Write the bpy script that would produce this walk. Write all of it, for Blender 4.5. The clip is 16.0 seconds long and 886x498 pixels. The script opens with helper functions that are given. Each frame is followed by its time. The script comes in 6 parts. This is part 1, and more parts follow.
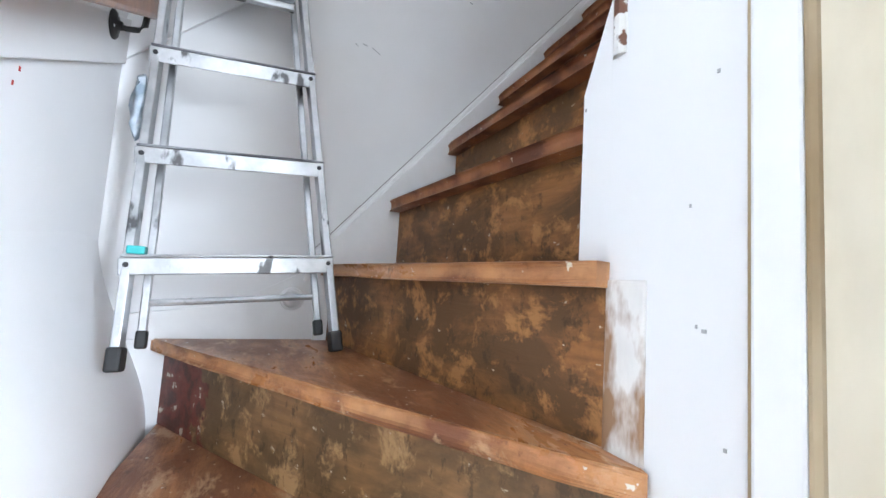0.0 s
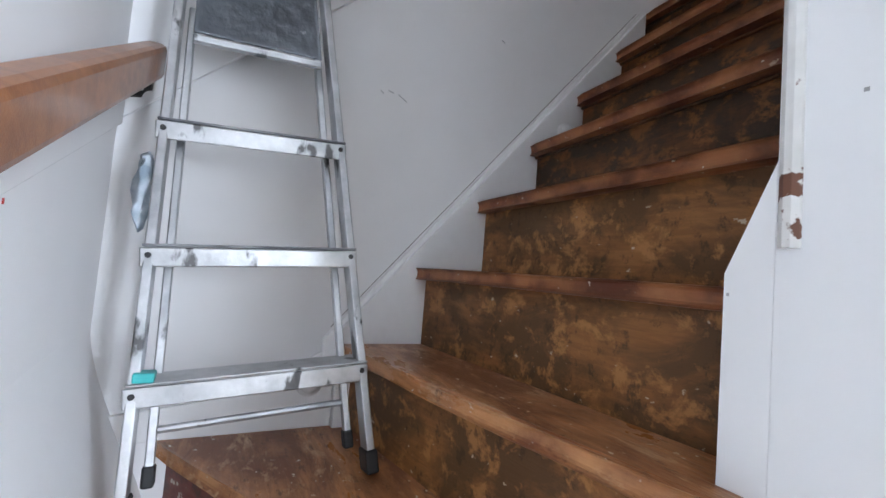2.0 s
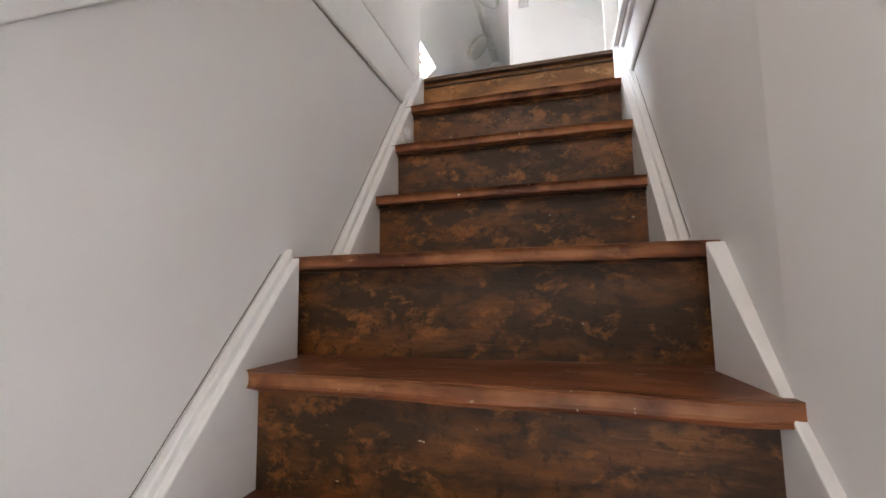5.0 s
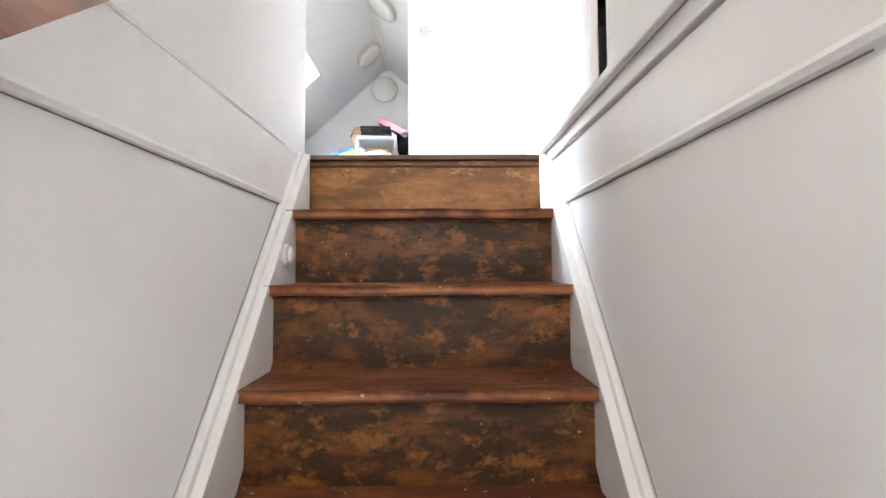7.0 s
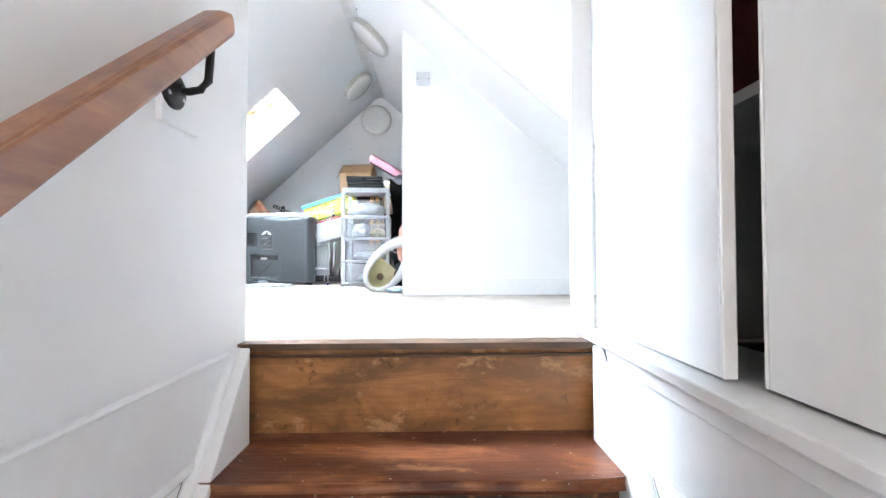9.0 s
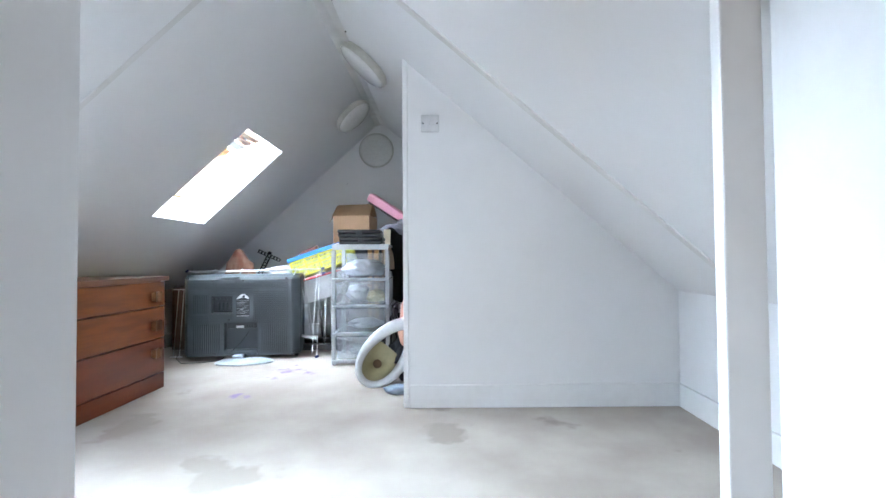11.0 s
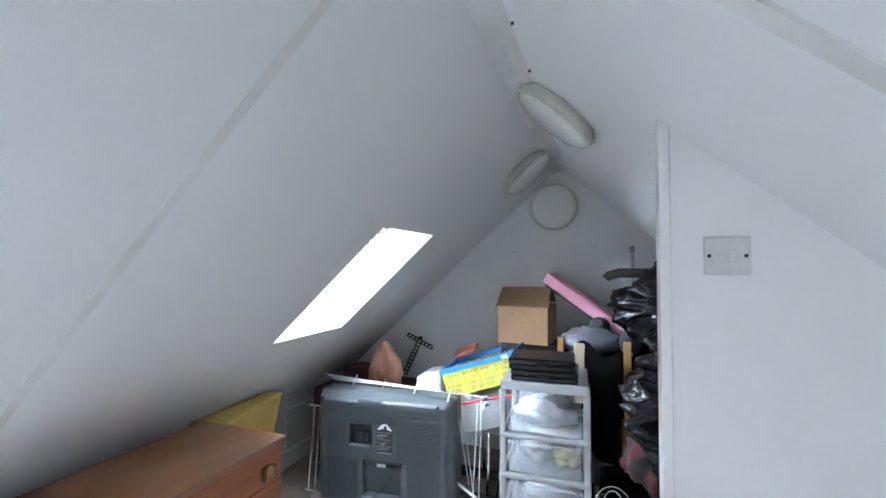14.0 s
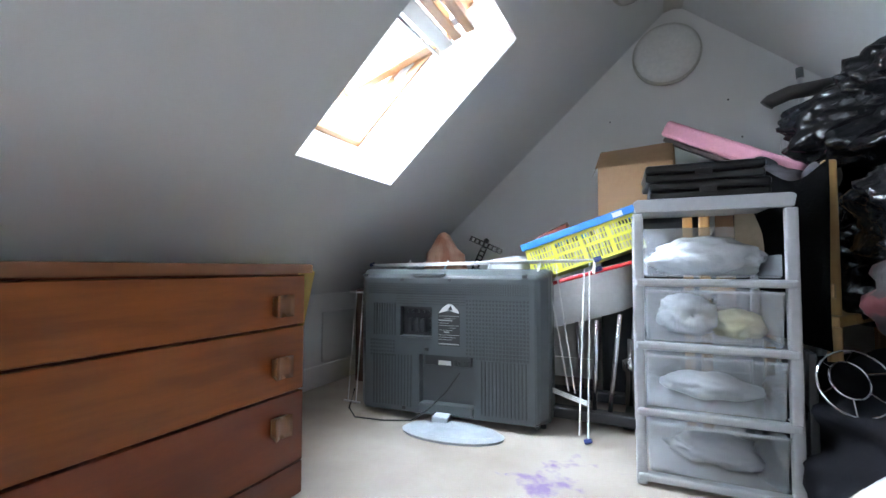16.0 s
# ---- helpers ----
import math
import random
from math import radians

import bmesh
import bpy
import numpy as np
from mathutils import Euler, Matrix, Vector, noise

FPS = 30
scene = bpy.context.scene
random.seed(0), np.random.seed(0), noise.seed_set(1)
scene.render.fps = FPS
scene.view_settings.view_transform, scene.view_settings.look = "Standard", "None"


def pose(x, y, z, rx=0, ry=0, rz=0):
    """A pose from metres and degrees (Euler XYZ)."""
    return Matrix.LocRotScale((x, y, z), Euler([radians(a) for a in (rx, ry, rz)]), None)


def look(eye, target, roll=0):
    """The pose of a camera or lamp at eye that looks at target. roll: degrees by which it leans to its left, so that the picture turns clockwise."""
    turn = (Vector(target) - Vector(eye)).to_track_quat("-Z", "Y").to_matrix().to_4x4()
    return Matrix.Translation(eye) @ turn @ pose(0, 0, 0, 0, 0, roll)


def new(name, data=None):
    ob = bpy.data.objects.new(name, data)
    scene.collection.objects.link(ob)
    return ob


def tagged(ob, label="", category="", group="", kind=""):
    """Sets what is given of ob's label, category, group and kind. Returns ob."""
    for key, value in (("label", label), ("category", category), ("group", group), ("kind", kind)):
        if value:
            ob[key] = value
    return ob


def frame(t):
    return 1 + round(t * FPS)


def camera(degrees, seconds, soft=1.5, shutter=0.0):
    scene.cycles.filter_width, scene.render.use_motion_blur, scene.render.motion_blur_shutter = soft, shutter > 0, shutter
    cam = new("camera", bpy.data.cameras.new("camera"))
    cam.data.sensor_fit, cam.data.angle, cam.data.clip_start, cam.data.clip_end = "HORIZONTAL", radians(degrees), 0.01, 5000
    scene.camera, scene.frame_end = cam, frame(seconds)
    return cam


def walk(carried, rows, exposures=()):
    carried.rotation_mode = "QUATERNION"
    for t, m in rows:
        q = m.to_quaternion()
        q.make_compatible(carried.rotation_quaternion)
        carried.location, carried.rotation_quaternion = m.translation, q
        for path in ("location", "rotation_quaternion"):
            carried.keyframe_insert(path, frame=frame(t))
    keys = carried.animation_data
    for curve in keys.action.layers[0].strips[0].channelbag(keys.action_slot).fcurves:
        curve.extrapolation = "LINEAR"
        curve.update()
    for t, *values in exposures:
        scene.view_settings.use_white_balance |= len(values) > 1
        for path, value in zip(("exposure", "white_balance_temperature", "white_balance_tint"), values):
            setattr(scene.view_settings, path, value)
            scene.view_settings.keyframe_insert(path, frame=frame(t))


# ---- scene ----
cam = camera(92.0, 16.0)
METRES, EYE, TILT, LEAN, TURN = 6.5, 1.2, 4.0, 0.0, 69.0
PATH = [
    (0, (1.446, -2.404, 1.617), (-0.369, -1.584, 1.793), 3.6),
    (0.5, (1.497, -2.482, 1.315), (-0.282, -1.588, 1.508), 3.5),
    (0.8, (1.513, -2.505, 1.233), (-0.303, -1.668, 1.424), 3.6),
    (1, (1.504, -2.504, 1.195), (-0.309, -1.692, 1.423), 4.2),
    (1.5, (1.406, -2.512, 1.395), (-0.405, -1.693, 1.615), 4.0),
    (2, (1.276, -2.516, 1.886), (-0.506, -1.616, 2.004), 4.7),
    (2.5, (1.28, -2.483, 2.255), (-0.586, -1.771, 2.361), 4.4),
    (3, (1.146, -2.413, 2.409), (-0.735, -1.742, 2.511), 4.4),
    (3.5, (0.927, -2.313, 2.563), (-0.85, -1.397, 2.637), 4.4),
    (4, (0.752, -2.163, 2.722), (-0.705, -0.798, 2.843), 3.9),
    (4.5, (0.697, -1.993, 2.879), (-0.196, -0.216, 3.088), 0.6),
    (5, (0.645, -1.893, 2.995), (0.112, 0.024, 3.201), -0.8),
    (7.5, (0.506, -1.488, 3.779), (0.549, 0.51, 3.849), -0.2),
    (8, (0.515, -1.351, 3.93), (0.551, 0.648, 3.985), -0.4),
    (8.5, (0.497, -1.209, 4.049), (0.538, 0.79, 4.098), -0.4),
    (9, (0.498, -1.096, 4.251), (0.537, 0.903, 4.294), -0.2),
    (9.5, (0.528, -0.933, 4.385), (0.561, 1.066, 4.426), -0.3),
    (12, (0.399, -0.283, 4.921), (0.307, 1.714, 4.973), -0.6),
    (12.5, (0.351, -0.14, 5.049), (0.082, 1.841, 5.101), -0.5),
    (13, (0.339, 0.026, 5.129), (-0.143, 1.966, 5.182), -0.4),
    (13.5, (0.261, 0.188, 5.171), (-0.353, 2.091, 5.23), -0.4),
    (14, (0.192, 0.356, 5.279), (-0.494, 2.234, 5.341), 0.1),
    (14.5, (0.139, 0.555, 5.265), (-0.605, 2.41, 5.323), -0.1),
    (15, (0.067, 0.796, 5.18), (-0.77, 2.612, 5.239), 0.3),
    (15.5, (-0.067, 0.966, 4.926), (-0.946, 2.761, 5.002), 0.1),
    (16, (-0.16, 0.876, 4.604), (-1.036, 2.672, 4.69), 0.1),
]
EXPOSE = [(0.0, 0.1, 6500, 10), (0.8, 0.55, 6500, 10), (1.5, 0.25, 6500, 10), (2.0, -0.45, 6500, 12), (2.5, -0.4, 6400, 12), (3.0, -0.4, 6400, 14), (3.5, -0.45, 6800, 16), (4.0, -0.35, 7700, 17), (4.5, 0.25, 7800, 17), (5.0, 0.55, 7600, 15),
          (7.5, 1.35, 7000, 12), (8.0, 1.35, 6800, 12), (8.5, 1.3, 6700, 12), (9.0, 1.1, 6600, 11), (9.5, 0.75, 6500, 10), (12.0, -0.05, 6300, 10), (12.5, -0.1, 6300, 10), (13.5, -0.15, 6300, 10), (14.0, -0.1, 6300, 10), (15.0, -0.2, 6400, 10), (16.0, -0.3, 6500, 10)]
walk(cam, [(t, look(eye, target, roll)) for t, eye, target, roll in PATH], EXPOSE)
R, TOP = 0.2375, 4.0375   # riser height, attic floor level
WR = 0.935                # east face of the upper flight
YS, YN = -2.78, -1.97     # south wall, end of the partition
AX, AZ, KW, KE = -0.047, 5.896, 0.915, 0.86   # ridge and the two roof slopes
GY = 3.20                 # gable wall

# world and lights
world = bpy.data.worlds.new("world")
scene.world = world
world.use_nodes = True
wn = world.node_tree.nodes
sky = wn.new("ShaderNodeTexSky")
sky.sky_type, sky.sun_disc = "NISHITA", False
sky.sun_elevation, sky.sun_rotation = radians(40), radians(60)
world.node_tree.links.new(sky.outputs[0], wn["Background"].inputs[0])
wn["Background"].inputs[1].default_value = 0.15


def area_lamp(name, m, w, h, power, color):
    d = bpy.data.lights.new(name, "AREA")
    d.shape, d.size, d.size_y, d.energy, d.color = "RECTANGLE", w, h, power, color
    ob = new(name, d)
    ob.matrix_world = m
    return ob


sd = bpy.data.lights.new("sun", "SUN")
sd.energy, sd.angle, sd.color = 1.0, radians(12), (1.0, 0.95, 0.88)
so = new("sun", sd)
so.matrix_world = look((0, 0, 12), (-3.0, 1.5, 6.0))
# daylight in the hall window and skylight, then two added fill lamps
area_lamp("hall_daylight", look((3.54, -2.5, 1.9), (0.3, -2.5, 1.6)), 1.7, 1.5, 13, (0.74, 0.85, 1.0))
area_lamp("hall_side_daylight", look((3.52, -1.30, 1.8), (0.8, -2.78, 1.0)), 0.65, 1.5, 215, (0.74, 0.85, 1.0))
area_lamp("roof_daylight", look((-1.38, 1.70, 5.76), (-0.84, 2.06, 5.17)), 1.9, 1.9, 1900, (0.72, 0.85, 1.0))
# added fill through an unseen roof opening, brightens the attic partition
area_lamp("unseen_roof_fill", look((-1.35, 0.30, 5.95), (-0.45, 0.30, 4.9)), 1.2, 1.0, 880, (0.66, 0.82, 1.0))
# added fill lamp in an unseen gable opening, lights the stairs from the south
area_lamp("gable_fill", look((0.45, -2.74, 4.75), (0.45, 0.5, 4.5)), 0.66, 0.85, 8, (1.0, 0.92, 0.86))


# ---- materials ----
def mat(name, rgb, rough=0.6, metal=0.0, rgb2=None, scale=6.0, fine=60.0, bump=0.1, stretch=(1, 1, 1), spots=None, spot_scale=4.0, spot_at=0.62,
        transmission=0.0, alpha=1.0, vary=0.0, coat=0.0, distance=0.003, detail=5.0, sharp=0.3, soft=0.04, spot_stretch=(1, 1, 1), streak=None, fine_mix=0.12):
    """Two noises mix the colours, a fine one gives the relief."""
    m = bpy.data.materials.new(name)
    m.use_nodes = True
    nt = m.node_tree
    n, l = nt.nodes, nt.links
    b = n["Principled BSDF"]
    b.inputs["Roughness"].default_value = rough
    b.inputs["Metallic"].default_value = metal
    b.inputs["Transmission Weight"].default_value = transmission
    b.inputs["Alpha"].default_value = alpha
    b.inputs["Coat Weight"].default_value = coat
    tc, mp = n.new("ShaderNodeTexCoord"), n.new("ShaderNodeMapping")
    mp.inputs["Scale"].default_value = stretch
    l.new(tc.outputs["Object"], mp.inputs[0])
    n1 = n.new("ShaderNodeTexNoise")
    n1.inputs["Scale"].default_value, n1.inputs["Detail"].default_value = scale, detail
    l.new(mp.outputs[0], n1.inputs["Vector"])
    n2 = n.new("ShaderNodeTexNoise")
    n2.inputs["Scale"].default_value, n2.inputs["Detail"].default_value = fine, 4
    l.new(mp.outputs[0], n2.inputs["Vector"])
    ramp = n.new("ShaderNodeValToRGB")
    c2 = rgb2 or tuple(0.86 * c for c in rgb)
    ramp.color_ramp.elements[0].position, ramp.color_ramp.elements[1].position = 0.5 - sharp / 2, 0.5 + sharp / 2
    ramp.color_ramp.elements[0].color, ramp.color_ramp.elements[1].color = (*rgb, 1), (*c2, 1)
    l.new(n1.outputs["Fac"], ramp.inputs[0])
    col = ramp.outputs[0]
    if spots:
        n3 = n.new("ShaderNodeTexNoise")
        n3.inputs["Scale"].default_value, n3.inputs["Detail"].default_value = spot_scale, 6
        mp3 = n.new("ShaderNodeMapping")
        mp3.inputs["Scale"].default_value = spot_stretch
        l.new(tc.outputs["Object"], mp3.inputs[0])
        l.new(mp3.outputs[0], n3.inputs["Vector"])
        r3 = n.new("ShaderNodeValToRGB")
        r3.color_ramp.elements[0].position, r3.color_ramp.elements[1].position = spot_at, spot_at + soft
        l.new(n3.outputs["Fac"], r3.inputs[0])
        mx = n.new("ShaderNodeMix")
        mx.data_type = "RGBA"
        l.new(r3.outputs[0], mx.inputs[0])
        l.new(col, mx.inputs[6])
        mx.inputs[7].default_value = (*spots, 1)
        col = mx.outputs[2]
    if streak:
        n4 = n.new("ShaderNodeTexNoise")
        n4.inputs["Scale"].default_value, n4.inputs["Detail"].default_value = 13, 7
        n4.inputs["Roughness"].default_value = 0.7
        mp4 = n.new("ShaderNodeMapping")
        mp4.inputs["Scale"].default_value, mp4.inputs["Location"].default_value = (0.8, 1.4, 3.2), (3.1, 1.7, 0.4)
        l.new(tc.outputs["Object"], mp4.inputs[0])
        l.new(mp4.outputs[0], n4.inputs["Vector"])
        r4 = n.new("ShaderNodeValToRGB")
        r4.color_ramp.elements[0].position, r4.color_ramp.elements[1].position = 0.50, 0.72
        r4.color_ramp.elements[1].color = (0.85, 0.85, 0.85, 1)
        l.new(n4.outputs["Fac"], r4.inputs[0])
        m4 = n.new("ShaderNodeMix")
        m4.data_type = "RGBA"
        l.new(r4.outputs[0], m4.inputs[0])
        l.new(col, m4.inputs[6])
        m4.inputs[7].default_value = (*streak, 1)
        col = m4.outputs[2]
    hs = n.new("ShaderNodeHueSaturation")
    l.new(col, hs.inputs["Color"])
    mr = n.new("ShaderNodeMapRange")
    mr.inputs["To Min"].default_value, mr.inputs["To Max"].default_value = 1 - fine_mix, 1 + fine_mix
    l.new(n2.outputs["Fac"], mr.inputs[0])
    if vary:
        oi = n.new("ShaderNodeObjectInfo")
        m2 = n.new("ShaderNodeMapRange")
        m2.inputs["To Min"].default_value, m2.inputs["To Max"].default_value = 1 - vary, 1 + vary
        l.new(oi.outputs["Random"], m2.inputs[0])
        mm = n.new("ShaderNodeMath")
        mm.operation = "MULTIPLY"
        l.new(mr.outputs[0], mm.inputs[0])
        l.new(m2.outputs[0], mm.inputs[1])
        l.new(mm.outputs[0], hs.inputs["Value"])
    else:
        l.new(mr.outputs[0], hs.inputs["Value"])
    l.new(hs.outputs[0], b.inputs["Base Color"])
    if bump:
        bp = n.new("ShaderNodeBump")
        bp.inputs["Strength"].default_value, bp.inputs["Distance"].default_value = bump, distance
        l.new(n2.outputs["Fac"], bp.inputs["Height"])
        l.new(bp.outputs[0], b.inputs["Normal"])
    return m


WHITE = mat("white_wall_paint", (0.80, 0.80, 0.80), 0.75, rgb2=(0.775, 0.77, 0.765), scale=1.6, fine=7, bump=0.03, fine_mix=0.03, distance=0.006)
GLOSS = mat("white_gloss_paint", (0.80, 0.80, 0.795), 0.35, rgb2=(0.765, 0.76, 0.75), scale=5, fine=30, bump=0.12, fine_mix=0.04)
CREAM = mat("cream_yellow_paint", (0.64, 0.575, 0.45), 0.5, rgb2=(0.55, 0.475, 0.34), scale=6, fine=20, bump=0.3, stretch=(1.5, 1, 0.5), spots=(0.46, 0.39, 0.26), spot_scale=5, spot_at=0.62, soft=0.1, spot_stretch=(1, 1, 0.4))


def wood(name, clean, grime, worn, pale=(0.60, 0.50, 0.38), grime_at=0.50, worn_at=0.56, pale_at=0.66, patch=7.0, grain=0.35, rough=0.45, sheen=0.0, along=(1.0, 1.0, 3.0), fine=(1.6, 1.6, 16.0), vary=0.12, bump=0.4):
    """Old stripped boards: clean wood with fine grain, a dark layer of old stain over it, spots rubbed bare, and flecks of old paint."""
    m = bpy.data.materials.new(name)
    m.use_nodes = True
    n, l = m.node_tree.nodes, m.node_tree.links
    b = n["Principled BSDF"]
    b.inputs["Coat Weight"].default_value = sheen
    tc, oi = n.new("ShaderNodeTexCoord"), n.new("ShaderNodeObjectInfo")
    sh = n.new("ShaderNodeVectorMath")
    sh.operation = "MULTIPLY_ADD"
    l.new(oi.outputs["Random"], sh.inputs[0])
    sh.inputs[1].default_value = (3.7, 5.3, 2.9)
    l.new(tc.outputs["Object"], sh.inputs[2])

    def field(scale, stretch, detail=8, rough_=0.62, warp=0.0):
        mp, nz = n.new("ShaderNodeMapping"), n.new("ShaderNodeTexNoise")
        mp.inputs["Scale"].default_value = stretch
        l.new(sh.outputs[0], mp.inputs[0])
        l.new(mp.outputs[0], nz.inputs["Vector"])
        nz.inputs["Scale"].default_value, nz.inputs["Detail"].default_value = scale, detail
        nz.inputs["Roughness"].default_value, nz.inputs["Distortion"].default_value = rough_, warp
        return nz.outputs["Fac"]

    def step(value, a, c, top=1.0):
        r = n.new("ShaderNodeMapRange")
        r.inputs["From Min"].default_value, r.inputs["From Max"].default_value, r.inputs["To Max"].default_value = a, c, top
        l.new(value, r.inputs[0])
        return r.outputs[0]

    def over(low, fac, rgb):
        x = n.new("ShaderNodeMix")
        x.data_type = "RGBA"
        l.new(fac, x.inputs[0])
        if isinstance(low, tuple):
            x.inputs[6].default_value = (*low, 1)
        else:
            l.new(low, x.inputs[6])
        x.inputs[7].default_value = (*rgb, 1)
        return x.outputs[2]

    grains = field(5.0, fine, 6, 0.55, 0.6)
    c = over(clean, step(grains, 0.42, 0.62, grain), tuple(0.35 * q for q in clean))
    layer = field(patch * 0.45, along, 9, 0.66, 0.4)
    c = over(c, step(layer, grime_at - 0.10, grime_at + 0.05, 0.94), grime)
    c = over(c, step(field(patch * 1.1, (along[0], along[1], along[2] * 0.7), 9, 0.68, 0.25), worn_at, worn_at + 0.08, 0.85), worn)
    c = over(c, step(field(patch * 1.3, (along[0] * 2.4, along[1] * 2.4, along[2]), 7, 0.7), worn_at + 0.02, worn_at + 0.10, 0.7), tuple(0.45 * q for q in grime))
    c = over(c, step(field(30.0, (1, 1, 1.5), 4, 0.6), pale_at, pale_at + 0.03, 0.8), pale)
    hs, mr = n.new("ShaderNodeHueSaturation"), n.new("ShaderNodeMapRange")
    mr.inputs["To Min"].default_value, mr.inputs["To Max"].default_value = 1 - vary, 1 + vary
    l.new(oi.outputs["Random"], mr.inputs[0])
    l.new(mr.outputs[0], hs.inputs["Value"])
    l.new(c, hs.inputs["Color"])
    l.new(hs.outputs[0], b.inputs["Base Color"])
    b.inputs["Specular IOR Level"].default_value = 0.35
    rr = n.new("ShaderNodeMapRange")
    rr.inputs["From Min"].default_value, rr.inputs["From Max"].default_value = 0.3, 0.7
    rr.inputs["To Min"].default_value, rr.inputs["To Max"].default_value = rough - 0.1, rough + 0.15
    l.new(layer, rr.inputs[0])
    l.new(rr.outputs[0], b.inputs["Roughness"])
    bp, ad = n.new("ShaderNodeBump"), n.new("ShaderNodeMath")
    ad.operation = "ADD"
    l.new(grains, ad.inputs[0])
    l.new(layer, ad.inputs[1])
    bp.inputs["Strength"].default_value, bp.inputs["Distance"].default_value = bump, 0.004
    l.new(ad.outputs[0], bp.inputs["Height"])
    l.new(bp.outputs[0], b.inputs["Normal"])
    return m


LENGTH = dict(along=(1.0, 2.6, 2.6), fine=(1.6, 18.0, 18.0))     # boards that run east to west
TREAD = wood("worn_stained_tread_wood", (0.30, 0.10, 0.038), (0.105, 0.033, 0.017), (0.37, 0.17, 0.08), grime_at=0.46, worn_at=0.60, pale_at=0.71, rough=0.36, **LENGTH)
# lighter copy of the tread wood, daylight on the winders put into the colour
TREAD_LIT = wood("worn_orange_winder_wood_lit", (0.46, 0.21, 0.085), (0.17, 0.062, 0.030), (0.52, 0.34, 0.20), grime_at=0.50, worn_at=0.56, pale_at=0.69, rough=0.32, patch=6.0, **LENGTH)
RISER = wood("stripped_riser_wood", (0.30, 0.125, 0.038), (0.105, 0.050, 0.019), (0.44, 0.20, 0.065), grime_at=0.49, worn_at=0.53, pale_at=0.68, patch=10.0, along=(1, 1, 1.7), rough=0.5)
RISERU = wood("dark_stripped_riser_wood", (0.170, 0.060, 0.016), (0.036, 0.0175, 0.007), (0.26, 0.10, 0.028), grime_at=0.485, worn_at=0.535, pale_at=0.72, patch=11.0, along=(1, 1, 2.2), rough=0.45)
# top riser wood made brighter to carry the attic light that reaches it
RISER_LIT = wood("orange_top_riser_wood_lit", (0.40, 0.17, 0.055), (0.17, 0.080, 0.030), (0.50, 0.27, 0.12), grime_at=0.52, worn_at=0.58, pale_at=0.72, patch=8.0, along=(1, 1, 2.0))
CARPET = mat("beige_carpet", (0.50, 0.44, 0.37), 0.95, rgb2=(0.40, 0.34, 0.28), scale=3.5, fine=300, bump=0.8, spots=(0.30, 0.25, 0.20), spot_scale=2.2, spot_at=0.66)
RAILWOOD = mat("varnished_handrail_wood", (0.30, 0.12, 0.045), 0.35, rgb2=(0.20, 0.075, 0.03), scale=8, fine=60, bump=0.1, stretch=(6, 1, 6), coat=0.2)
TEAK = mat("teak_veneer", (0.215, 0.062, 0.012), 0.42, rgb2=(0.150, 0.040, 0.009), scale=5, fine=80, bump=0.08, stretch=(8, 1, 8), coat=0.1)
ALU = mat("scuffed_aluminium", (0.62, 0.63, 0.64), 0.35, metal=0.9, rgb2=(0.45, 0.46, 0.47), scale=9, fine=80, bump=0.15)

SLOPEW = mat("matt_white_ceiling_paint", (0.78, 0.78, 0.785), 0.85, rgb2=(0.75, 0.75, 0.75), scale=1.1, fine=6, bump=0.03, fine_mix=0.02, distance=0.006)
JOINT = mat("dirty_white_joint_paint", (0.75, 0.745, 0.735), 0.8, rgb2=(0.66, 0.65, 0.63), scale=6, fine=40, bump=0.25, fine_mix=0.04, spots=(0.64, 0.625, 0.60), spot_scale=7, spot_at=0.58, soft=0.12)
# near-black colour that carries the shade inside the eaves cupboard
CUPSHADE = mat("shade_dark_cupboard_board", (0.055, 0.045, 0.038), 0.9, rgb2=(0.03, 0.025, 0.022), scale=5, fine=60, bump=0.3)
EDGE = mat("dark_landing_edge_wood", (0.12, 0.06, 0.03), 0.5, rgb2=(0.06, 0.03, 0.015), scale=8, fine=80, bump=0.3)


